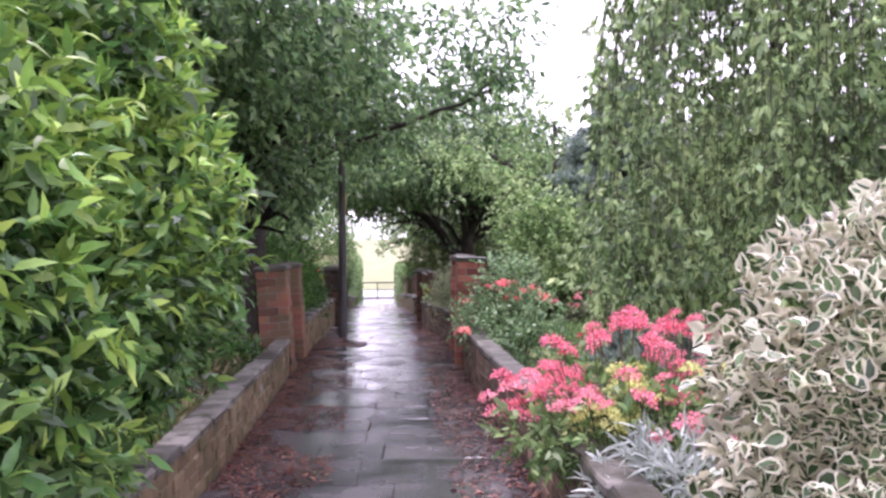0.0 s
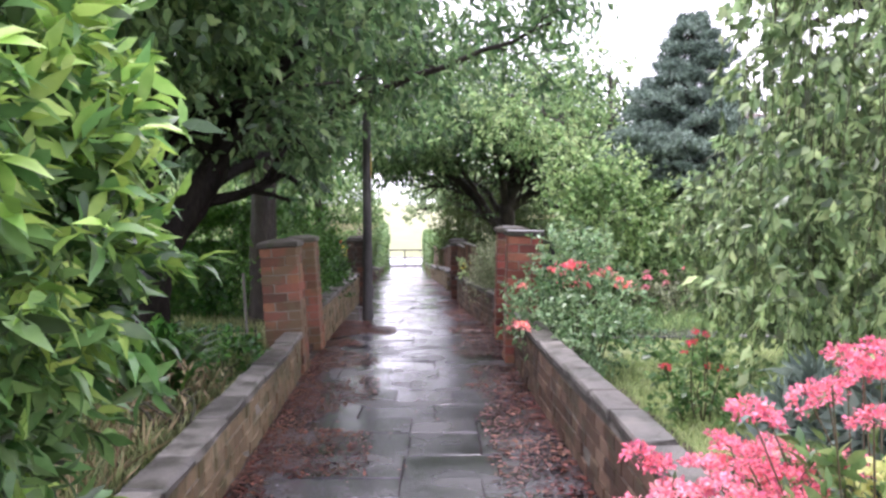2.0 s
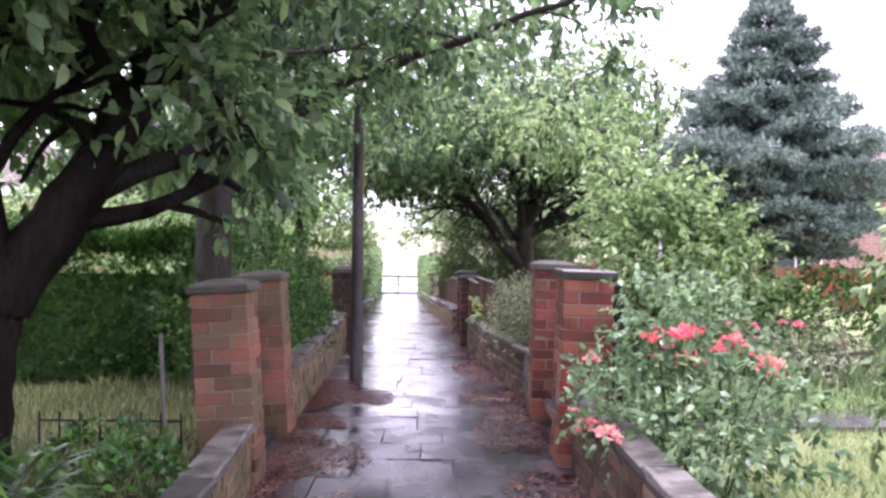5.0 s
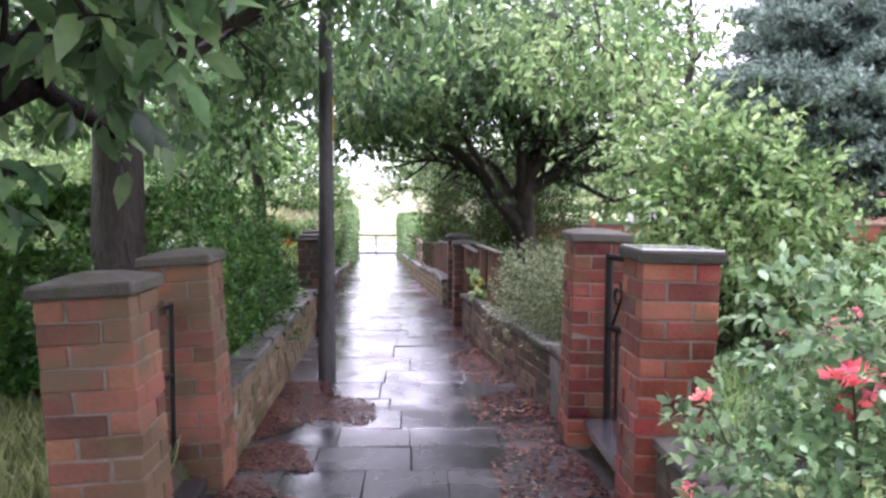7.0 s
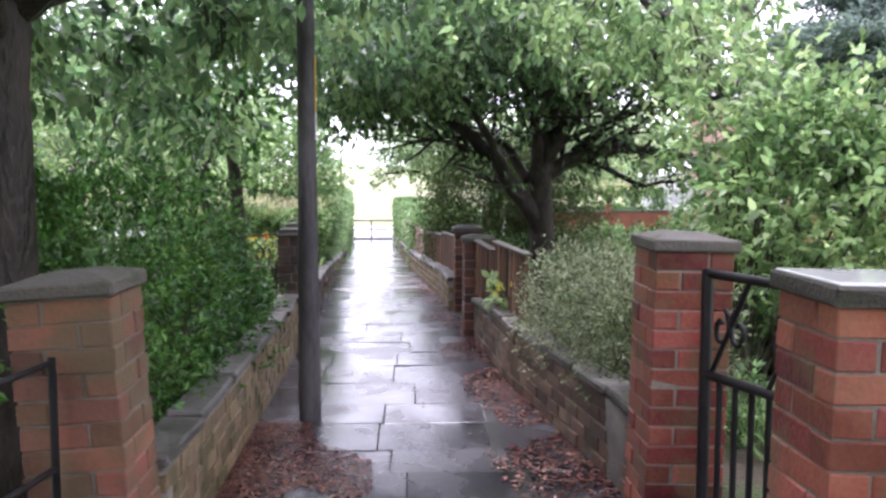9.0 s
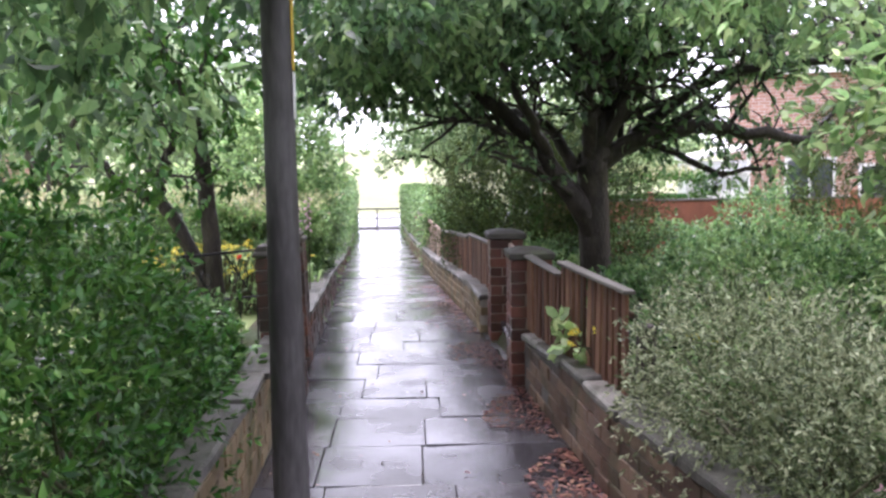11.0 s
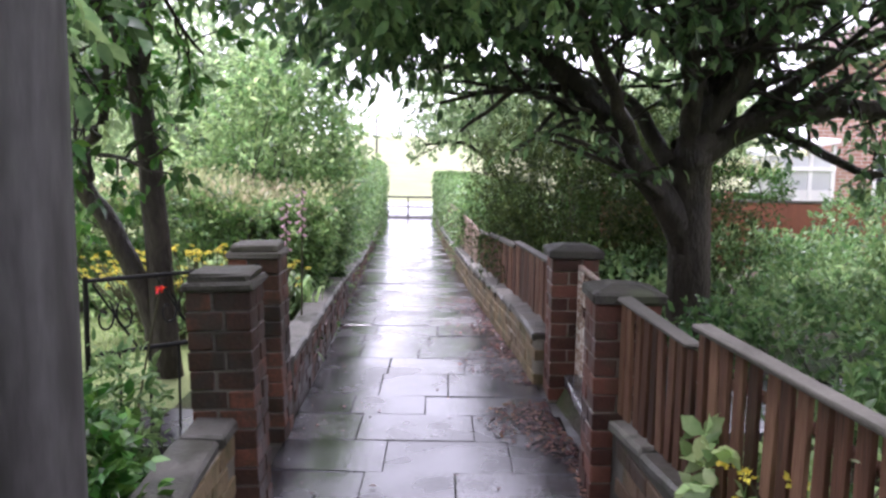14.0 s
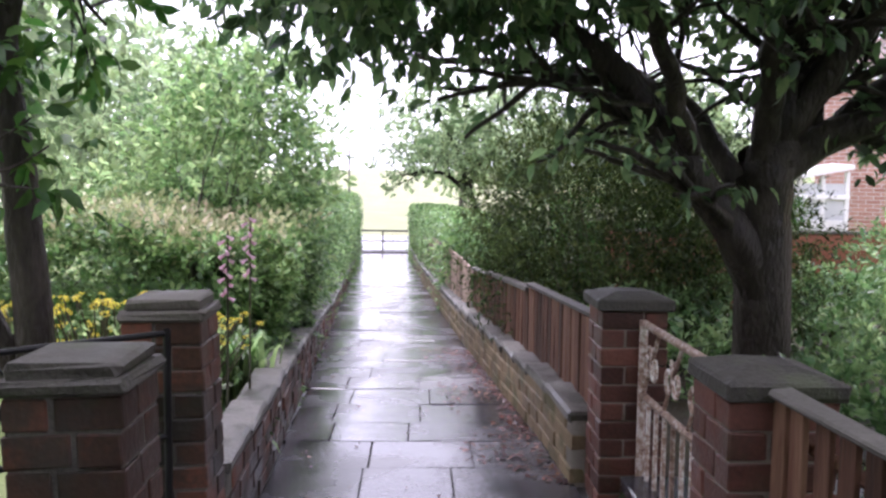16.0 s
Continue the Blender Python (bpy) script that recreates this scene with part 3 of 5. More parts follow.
YTAG = material("yellow_plastic_tag", [(0.5, 0.33, 0.03), (0.62, 0.43, 0.05)], 6, 60, (0.4, 0.6), 0.1, 0.1)
part("yellow_tag", bm, YTAG, lp, at=(-0.65, 12.2, 0))

# ---- end gate ----
g = thing("barrier_gate", (-1.5, 45, fall(45)), "grey tubular metal barrier gate across the path end", "gate")
zb = fall(45)
for nm, a, b, r in (("top_rail", (-2.45, 45, zb + 0.92), (-0.58, 45, zb + 0.92), 0.035), ("middle_rail", (-2.45, 45, zb + 0.52), (-0.58, 45, zb + 0.52), 0.025), ("bottom_rail", (-2.45, 45, zb + 0.08), (-0.58, 45, zb + 0.08), 0.03), ("post", (-1.58, 45.06, zb - 0.1), (-1.58, 45.06, zb + 0.95), 0.03), ("post", (-2.47, 45, zb - 0.1), (-2.47, 45, zb + 0.95), 0.03), ("post", (-0.56, 45, zb - 0.1), (-0.56, 45, zb + 0.95), 0.03)):
    limbs(nm, [(np.array([a, b], float), np.array([r, r]))], POST, g, 8)
for x in np.arange(-1.5, -0.6, 0.1):
    limbs("bar", [(np.array([(x, 45.02, zb + 0.1), (x, 45.02, zb + 0.9)]), np.array([0.008, 0.008]))], POST, g, 5)

# ---- plants ----


def bush(name, at, label, bodies, mat, leaf, per=7, twig=0.16, wide=0.45, droop=0.25, flat=0.4, spread=0.5, up=0.15, simple=False, category="bush", stems=8, tip=None, tip_share=0.2, rough=0.16, lump=1.6):
    """A shrub: stems from its foot and leafy sprays over one or more lumpy bodies (centre, radii, count, squareness)."""
    b = thing(name, at, label, category)
    blocks, tips, paths = [], [], []
    for k, (c, r, n, sq) in enumerate(bodies):
        p, o = shell(c, r, n, 0.62, rough, lump, 3.1 * k + at[1], square=sq)
        p = p[p[:, 2] > 0.02]
        o = o[:len(p)] if len(o) != len(p) else o
        p, o = (lambda q: (q[0], q[1]))((p, unit((p - np.array(c)) / np.array(r) ** 2)))
        pos, way = sprays(p, o, per, twig, spread, up)
        sz = leaf * rng.uniform(0.65, 1.25, len(pos))
        if tip is not None:
            outer = (np.linalg.norm((pos - np.array(c)) / np.array(r), axis=1) > 1.0) & (rng.random(len(pos)) < tip_share * 3 * np.clip(0.8 + 0.9 * (pos[:, 2] - c[2]) / r[2], 0.1, 1.9))
            tips.append(leaves(pos[outer], way[outer], sz[outer], wide, 0.25, droop, simple, flat))
            pos, way, sz = pos[~outer], way[~outer], sz[~outer]
        blocks.append(leaves(pos, way, sz, wide, 0.25, droop, simple, flat))
        for _ in range(stems):
            d = unit(rng.normal(0, 1, 3)) * np.array(r) * 0.75
            e = np.array(c) + d * np.array((1, 1, 0.8))
            foot = np.array(at) + np.array((rng.normal(0, 0.12), rng.normal(0, 0.12), 0))
            mid = (foot + e) / 2 + rng.normal(0, 0.06, 3)
            paths.append(curve_path([foot, mid, e], 0.018, 0.004, 8))
    tagged(limbs("stem_growth", paths, TWIG, b, 5), "", "", "", "stuff")
    foliage("leaves", blocks, mat, b)
    if tips:
        foliage("young_leaves", tips, tip, b, "paler young leaves")
    return b


def grow(paths, ends, base, way, length, radius, depth, gravity=0.0, kids=3, bend=0.35):
    """Random limbs from a point, splitting depth times. Collects tubes and twig places."""
    n = 7
    pts = [np.array(base, float)]
    d = unit(np.array(way, float))
    for _ in range(n - 1):
        d = unit(d + rng.normal(0, bend / 2.6, 3) + np.array([0, 0, -gravity * 0.12]))
        pts.append(pts[-1] + d * length / (n - 1))
    pts = np.array(pts)
    paths.append((pts, np.linspace(radius, radius * 0.5, n)))
    if depth == 0:
        ends.append((pts[3:], unit(pts[3:] - pts[2:-1])))
        return
    for _ in range(kids):
        k = int(rng.integers(2, n))
        nd = unit(d + rng.normal(0, 0.75, 3) + np.array([0, 0, 0.1 - gravity * 0.3]))
        grow(paths, ends, pts[k], nd, length * rng.uniform(0.5, 0.75), radius * 0.5, depth - 1, gravity, kids, bend)


def tree(name, at, label, trunk, boughs, bark, mat, leaf, crown=(), per=6, depth=2, wide=0.5, droop=0.35, gravity=0.25, kids=4, simple=False, flat=0.45, gap=-0.25, endper=8, sides=9):
    """A tree: trunk (points, r0, r1), boughs (points, r0, r1, reach), and leafy sprays filling the crown's lumps (centre, radii, count) with gaps."""
    t = thing(name, at, label, "tree")
    limbs("trunk", [curve_path(p, a, b, 16, 0.006) for p, a, b in trunk], bark, t, sides)
    paths, ends = [], []
    for pts, a, b, reach in boughs:
        path, rad = curve_path(pts, a, b, 18, 0.015)
        limbs("bough", [(path, rad)], bark, t, 8)
        for k in range(4, 18, 2):
            d = unit(path[min(k + 1, 17)] - path[k - 1])
            w = unit(d * 0.5 + rng.normal(0, 0.7, 3) + np.array([0, 0, 0.2]))
            w[2] = abs(w[2]) if gravity < 0.2 else w[2]
            grow(paths, ends, path[k], w, reach * rng.uniform(0.6, 1.0), rad[k] * 0.45, depth - 1, gravity, kids)
    tagged(limbs("twiggy_growth", paths, bark, t, 5), "", "", "", "stuff")
    blocks = []
    if ends:
        p = np.concatenate([e[0] for e in ends])
        o = np.concatenate([e[1] for e in ends])
        pos, way = sprays(p, o, endper, 0.22, 0.8, -0.1)
        way[:, 2] -= droop
        blocks.append(leaves(pos, way, leaf * rng.uniform(0.6, 1.25, len(pos)), wide, 0.2, droop, simple, flat))
    for k, (c, r, n) in enumerate(crown):
        d = unit(rng.normal(0, 1, (n, 3))) * (rng.random((n, 1)) ** 0.42)
        p = np.array(c) + d * np.array(r)
        p = p[lumps(p, 1.9, 2.0 * k + at[0]) > gap]
        pos, way = sprays(p, unit(p - np.array(c) + np.array([0, 0, -0.3])), per, 0.25, 0.7, -0.05)
        way[:, 2] -= droop
        blocks.append(leaves(pos, way, leaf * rng.uniform(0.6, 1.3, len(pos)), wide, 0.2, droop, simple, flat))
    foliage("crown", blocks, mat, t)
    return t


# the garden by the west wall
bush("laurel_bush", (-1.5, 1.6, 0.1), "large bright green glossy leaved bush overhanging the wall",
     [((-1.32, 1.0, 1.3), (0.82, 1.3, 1.0), 3000, 2.4), ((-1.9, -0.6, 1.5), (1.2, 1.2, 1.3), 1500, 2.4), ((-1.02, 2.3, 1.5), (0.62, 0.7, 0.74), 2300, 2.2), ((-1.15, 1.95, 0.65), (0.46, 0.75, 0.5), 900, 2.2), ((-1.12, 2.0, 2.2), (0.62, 0.72, 0.5), 1000, 2.0)],
     L_LAUREL, 0.082, 10, 0.18, 0.37, 0.45, 0.35, 0.45, 0.15, tip=L_BRIGHT, tip_share=0.2, stems=14, rough=0.2, lump=4.5)
tree("cherry_tree", (-1.85, 7.0, 0.1), "dark multi-stemmed cherry tree beside the lawn",
     [([(-1.86, 7.0, -0.05), (-1.855, 7.0, 0.2)], 0.23, 0.165), ([(-1.85, 7.0, 0.0), (-1.85, 7.0, 0.5), (-1.8, 6.98, 1.0), (-1.72, 6.98, 1.35)], 0.155, 0.125)],
     [([(-1.75, 6.98, 1.2), (-1.45, 7.1, 1.7), (-1.2, 7.3, 2.3), (-0.7, 7.6, 2.9)], 0.15, 0.05, 0.9),
      ([(-1.78, 6.98, 1.2), (-2.15, 6.9, 1.6), (-2.5, 6.8, 2.2), (-2.9, 6.6, 3.0)], 0.15, 0.06, 0.9),
      ([(-1.75, 6.98, 1.3), (-1.85, 6.9, 1.9), (-1.8, 6.7, 2.6), (-1.7, 6.5, 3.4)], 0.1, 0.04, 0.9),
      ([(-1.2, 7.3, 2.3), (-0.95, 7.2, 2.2), (-0.75, 7.1, 2.05), (-0.62, 7.05, 1.88)], 0.014, 0.005, 0.2),
      ([(-1.5, 7.1, 1.65), (-1.2, 7.9, 1.95), (-1.0, 8.6, 2.15), (-0.7, 9.3, 2.55)], 0.07, 0.03, 0.12)],
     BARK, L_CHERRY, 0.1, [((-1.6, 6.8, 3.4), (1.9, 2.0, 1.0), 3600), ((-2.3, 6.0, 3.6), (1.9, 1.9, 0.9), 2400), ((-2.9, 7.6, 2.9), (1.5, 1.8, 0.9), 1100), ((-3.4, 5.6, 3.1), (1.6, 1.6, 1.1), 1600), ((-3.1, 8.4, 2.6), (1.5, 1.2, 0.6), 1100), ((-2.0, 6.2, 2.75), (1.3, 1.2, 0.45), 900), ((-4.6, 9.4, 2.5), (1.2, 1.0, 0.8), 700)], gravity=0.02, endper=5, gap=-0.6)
tree("cherry_tree", (-1.68, 10.3, 0.1), "straight dark cherry tree behind the gate pillar",
     [([(-1.68, 10.3, 0.0), (-1.68, 10.3, 0.9), (-1.66, 10.3, 1.8), (-1.64, 10.3, 2.6), (-1.6, 10.32, 3.4)], 0.18, 0.1)],
     [([(-1.64, 10.3, 2.2), (-1.05, 10.25, 2.5), (-0.44, 10.15, 2.82), (0.51, 9.8, 3.08), (1.5, 9.4, 3.4)], 0.07, 0.018, 0.6),
      ([(-1.64, 10.3, 2.4), (-1.5, 10.6, 3.2), (-1.0, 11.2, 4.0)], 0.1, 0.04, 1.0),
      ([(-1.64, 10.3, 2.4), (-2.1, 10.0, 3.0), (-2.7, 9.7, 3.8)], 0.1, 0.04, 1.0),
      ([(-1.64, 10.3, 2.2), (-1.4, 11.0, 2.5), (-1.0, 12.0, 2.9)], 0.07, 0.03, 0.9),
      ([(-1.64, 10.3, 2.1), (-1.4, 9.5, 2.4), (-0.9, 8.7, 2.8), (-0.3, 8.0, 3.1)], 0.07, 0.025, 0.9)],
     BARK_EAST, L_CHERRY, 0.105, [((-1.0, 10.2, 3.7), (2.1, 2.2, 1.1), 2600), ((-0.4, 12.0, 3.3), (1.5, 1.8, 0.8), 600), ((0.5, 10.6, 3.9), (1.5, 1.6, 0.9), 420), ((-2.2, 13.0, 3.0), (1.5, 1.8, 1.0), 500), ((-2.4, 11.7, 2.55), (1.25, 1.1, 0.65), 850), ((-2.0, 13.9, 2.3), (0.9, 0.9, 0.55), 520), ((-2.7, 10.7, 2.55), (0.9, 0.8, 0.5), 420), ((-1.3, 12.8, 2.75), (0.7, 0.9, 0.4), 300), ((1.5, 10.0, 4.1), (1.0, 1.0, 0.6), 380)], gap=-0.1, gravity=0.08)

# hedges on the west side


TIPS = leafy("pale_pink_green_tips", [(0.2, 0.28, 0.11), (0.34, 0.38, 0.18), (0.45, 0.37, 0.26)], 0.4)


def hedge(name, label, x0, x1, y0, y1, z0, z1, mat, leaf, n, wob=0.09, per=7, tips=None, veer=0.0, sink=0.0):
    c = np.array(((x0 + x1) / 2, (y0 + y1) / 2, z0))
    h = thing(name, c, label, "hedge")
    u = rng.random((n, 3))
    s = rng.integers(0, 5, n)
    u[s == 0, 0], u[s == 1, 0], u[s == 2, 1], u[s >= 3, 2] = 0.0, 1.0, 0.0, 1.0
    u[:, :] = 0.5 + (u - 0.5) * (1 - 0.12 * rng.random((n, 1)) ** 2)
    p = np.array((x0, y0, z0)) + u * np.array((x1 - x0, y1 - y0, z1 - z0))
    w = lumps(p, 1.6, y0)
    o = unit((u - 0.5) ** 5 + 1e-6)
    p = p + o * (w * wob)[:, None]
    p[:, 0] += veer * (p[:, 1] - y0)
    p[:, 2] -= sink * (p[:, 1] - y0) * u[:, 2]
    pos, way = sprays(p, o, per, 0.15, 0.7, 0.25)
    foliage("leaves", [leaves(pos, way, leaf * rng.uniform(0.6, 1.3, len(pos)), 0.5, 0.2, 0.2, True, 0.7)], mat, h)
    # Pale shoots on the top only; their paleness also paints light from above.
    if tips:
        q = p[(u[:, 2] > 0.93) & (w > -0.15)]
        pos, way = sprays(q, np.tile((0.0, 0.0, 1.0), (len(q), 1)), 3, 0.26, 0.5, 0.3)
        foliage("young_leaves", [leaves(pos, way, leaf * rng.uniform(0.6, 1.3, len(pos)), 0.5, 0.2, 0.2, True, 0.4)], tips, h, "pale pinkish young shoots, with light from above put into their colour")
    m = 0.32
    core = bmesh.new()
    box(core, (x0 + m, y0 + m, z0 - 0.2), (x1 - m, y1 - m, z1 - m), 0.05)
    for v in core.verts:
        v.co.x += veer * (v.co.y - y0)
        v.co.z -= sink * (v.co.y - y0) * (v.co.z > 0)
    part("twiggy_core", core, mat, h)
    return h


hedge("garden_hedge", "dense dark green garden hedge", -6.5, -1.95, 10.9, 11.9, 0.0, 1.45, L_HEDGE, 0.06, 15000, 0.16)
bush("privet_bush", (-1.5, 12.4, 0.1), "loose bright green privet bush leaning on the wall",
     [((-1.65, 11.6, 0.75), (0.62, 1.5, 0.75), 2200, 2.6), ((-1.5, 12.6, 0.6), (0.5, 0.8, 0.55), 900, 2.4)], L_HEDGE, 0.05, 9, 0.14, 0.4, 0.2, 0.3, 0.6, 0.3, True)
for at, lab, tr, bo in (((-1.85, 16.2, 0.1), "slender dark garden tree with upright trunk", [([(-1.82, 16.3, 0.0), (-1.86, 16.25, 1.0), (-1.95, 16.2, 2.2)], 0.09, 0.06)], [([(-1.93, 16.2, 2.0), (-1.8, 16.2, 2.8), (-1.6, 16.0, 3.5)], 0.05, 0.02, 0.8), ([(-1.93, 16.2, 1.9), (-2.2, 16.1, 2.6), (-2.5, 16.0, 3.2)], 0.05, 0.02, 0.8)]),
                        ((-1.95, 16.25, 0.1), "slender leaning garden tree with crooked stems", [([(-1.86, 16.3, 0.0), (-1.97, 16.25, 0.73), (-2.3, 16.2, 1.38)], 0.07, 0.055)], [([(-2.28, 16.2, 1.3), (-2.22, 16.2, 1.62), (-2.13, 16.2, 1.85), (-2.2, 16.1, 2.5)], 0.045, 0.02, 0.5), ([(-2.28, 16.2, 1.3), (-2.6, 16.1, 1.52), (-3.0, 16.0, 1.95)], 0.05, 0.02, 0.8)])):
    tree("small_tree", at, lab, tr, bo, BARK_EAST, L_HEDGE, 0.095, [((at[0] - 0.1, at[1] - 0.6, 3.0), (1.3, 1.6, 0.8), 420)], sides=10, gap=0.0, endper=6)
bush("rounded_shrub", (-2.0, 19.2, 0.0), "large round leafy green shrub in the garden", [((-2.0, 20.6, 1.5), (0.85, 0.8, 0.75), 800, 2.0), ((-1.85, 20.6, 2.15), (0.5, 0.6, 0.5), 350, 2.0), ((-2.9, 21.3, 0.9), (0.7, 0.7, 0.6), 350, 2.0)], L_YELLOW, 0.09, 7, 0.3, rough=0.4, lump=3.0)
hedge("flowering_hedge", "wide loose hedge with pale tips across the garden", -7.0, -1.22, 18.4, 19.8, 0.0, 0.98, L_HEDGE_PALE, 0.06, 11000, 0.22, tips=TIPS)
hedge("clipped_hedge", "long clipped hedge beside the path", -2.9, -1.24, 19.9, 44, -1.2, 1.3, L_HEDGE_PALE, 0.07, 15000, 0.16, veer=-0.0508, sink=0.022)

bush("leafy_shrub", (-3.6, 13.2, 0.1), "tall loose light green shrub behind the hedge", [((-3.7, 13.2, 1.5), (1.0, 0.8, 0.9), 900, 2.0), ((-5.6, 12.9, 1.5), (1.1, 0.8, 0.8), 800, 2.0), ((-7.6, 12.9, 1.7), (1.2, 0.8, 0.9), 700, 2.0)], L_YELLOW, 0.075, 6, 0.2, 0.5)

# the east garden
hl = thing("variegated_holly", (1.86, 0.68, 0.15), "rounded variegated holly bush with cream edged leaves", "bush")
hp, ho = shell((1.83, 0.68, 0.94), (0.56, 0.55, 0.62), 2900, 0.66, 0.16, 3.4, 1.0)
hpos, hway = sprays(hp, ho, 4, 0.05, 0.6, 0.2)
hsz = 0.05 * rng.uniform(0.7, 1.25, len(hpos))
state = rng.bit_generator.state
cream = leaves(hpos, hway, hsz, 0.72, 0.5, 0.12, False, 0.35)
rng.bit_generator.state = state
green = leaves(hpos + unit(hpos - np.array((1.83, 0.68, 0.94))) * 0.0025 + unit(hway) * hsz[:, None] * 0.1, hway, hsz * 0.81, 0.58, 0.5, 0.12, False, 0.35)
foliage("cream_variegation", [cream], L_CREAM, hl, "cream leaf margins")
foliage("green_foliage", [green], L_HOLLY, hl, "grey green leaf centres")
tagged(limbs("stem_growth", [curve_path([(1.86, 0.68, 0.1), (1.86 + dx * 0.5, 0.68 + dy * 0.5, 0.5), (1.86 + dx, 0.68 + dy, 0.9 + dz)], 0.02, 0.005, 8) for dx, dy, dz in rng.uniform(-0.35, 0.35, (24, 3))], TWIG, hl, 5), "", "", "", "stuff")
w = thing("weeping_tree", (3.8, 6.3, 0.1), "weeping tree with long hanging leafy curtains", "tree")
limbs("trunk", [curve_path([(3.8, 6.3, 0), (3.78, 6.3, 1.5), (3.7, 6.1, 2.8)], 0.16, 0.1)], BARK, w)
for e in ((3.1, 4.6, 3.7), (4.6, 6.6, 3.0), (3.0, 6.9, 2.8), (3.9, 5.0, 3.6)):
    limbs("bough", [curve_path([(3.75, 6.2, 2.3), ((3.75 + e[0]) / 2, (6.2 + e[1]) / 2, e[2] + 0.1), e], 0.07, 0.02)], BARK, w)
strands, blocks = [], []
for i in range(1300):
    near = i % 5 < 2
    cx, cy, R = (3.15, 4.45, 1.62) if near else (3.95, 6.4, 1.9)
    a, r = rng.uniform(0, 2 * math.pi), R * rng.random() ** 0.42
    x, y = cx + r * math.cos(a), cy + r * math.sin(a)
    if math.sin(3 * a + 1) + math.sin(5 * a + 2 * r) + 0.6 * math.sin(9 * a) < -0.55:
        continue
    k = (r / R) ** 2
    top = (4.1 - 1.2 * k if near else 3.05 - 2.1 * k + 0.65 * k * k) + rng.normal(0, 0.1)
    low = rng.uniform(0.85, 1.7) if near else rng.uniform(0.42, 1.1) + (0.6 * k * k if x < 2.4 else 0)
    low = min(low, top - 0.25)
    pts = curve_path([(cx + 0.5 * math.cos(a) * r, cy + 0.5 * math.sin(a) * r, top + 0.12), (x - 0.12 * math.cos(a), y - 0.12 * math.sin(a), top), (x, y, (top + low) / 2), (x + rng.normal(0, 0.08), y + rng.normal(0, 0.08), low)], 0.004, 0.001, 12)
    strands.append(pts)
    p = pts[0][2:]
    pos, way = sprays(p, np.tile(np.array([[0, 0, -0.6]]), (len(p), 1)), 15, 0.22, 0.75, -0.1)
    way[:, 2] -= 0.9
    blocks.append(leaves(pos, way, 0.066 * rng.uniform(0.6, 1.3, len(pos)), 0.52, 0.2, 0.2, True, 0.25))
tagged(limbs("hanging_growth", strands, TWIG, w, 4), "", "", "", "stuff")
foliage("crown", blocks, L_WEEP, w)

sp = thing("blue_spruce", (4.08, 13.25, 0.1), "tall blue green spruce with layered boughs", "tree")
limbs("trunk", [curve_path([(4.08, 13.25, 0), (4.08, 13.25, 2.5), (4.08, 13.25, 4.4)], 0.11, 0.012)], BARK_GREY, sp)
blocks, paths = [], []
for tier in range(14):
    z = 1.4 + 2.85 * tier / 13
    reach = 1.32 * min(1.0, 0.72 + 0.22 * tier) * (1 - max(0, (z - 2.1) / 2.3)) ** 0.9 + 0.05
    count = max(5, int(5 + 6.5 * reach))
    for i in range(count):
        a = 2 * math.pi * (i + 0.5 * (tier % 2)) / count + rng.normal(0, 0.16)
        R, zz = reach * rng.uniform(0.74, 1.1), z + rng.normal(0, 0.05)
        d, sd = np.array((math.cos(a), math.sin(a), 0)), np.array((-math.sin(a), math.cos(a), 0))
        o = np.array((4.08, 13.25, zz))
        path = curve_path([o + (0, 0, 0.14), o + d * R * 0.5 + (0, 0, -0.02), o + d * R + (0, 0, 0.02 + 0.05 * rng.random())], 0.022, 0.006, 10)
        paths.append(path)
        n = int(120 + 170 * R)
        u = rng.random(n) ** 0.7 * 0.85 + 0.18
        w2 = (0.07 + 0.24 * R * np.sin(np.clip(u, 0, 1) * 2.6)) * rng.uniform(-1, 1, n)
        p = o + d * (u * R)[:, None] + sd * w2[:, None] + np.stack([0 * u, 0 * u, 0.1 - 0.24 * u + 0.2 * u * u + rng.normal(0, 0.022, n) - 0.25 * np.abs(w2)], -1)
        way = d * 0.8 + sd * (np.sign(w2) * 0.7)[:, None] + np.array((0, 0, 0.15))
        pos, way = sprays(p, way, 5, 0.1, 0.35, 0.25)
        blocks.append(leaves(pos, way, 0.062 * rng.uniform(0.7, 1.3, len(pos)), 0.3, 0.3, 0.0, True, 0.4))
tagged(limbs("bough_growth", paths, BARK_GREY, sp, 5), "", "", "", "stuff")
foliage("needles", blocks, L_BLUE, sp)

bush("yellow_green_shrub", (2.3, 12.4, 0.1), "large loose yellow green shrub behind the gate pillar", [((2.75, 12.4, 1.35), (0.62, 0.75, 0.72), 800, 2.0), ((3.1, 12.2, 1.0), (0.55, 0.6, 0.7), 450, 2.0), ((2.4, 12.8, 1.95), (0.45, 0.6, 0.35), 200, 2.0)], L_YELLOW, 0.085, 7, 0.34, 0.5, stems=14, rough=0.45, lump=3.0)
bush("hebe_bush", (1.4, 12.2, 0.1), "pale grey green bush spilling over the wall", [((1.24, 12.5, 0.6), (0.44, 0.62, 0.42), 2000, 2.2), ((1.38, 11.75, 0.58), (0.42, 0.55, 0.4), 1700, 2.2)], L_GREY, 0.032, 9, 0.14, 0.35, simple=True, rough=0.3, lump=3.0)
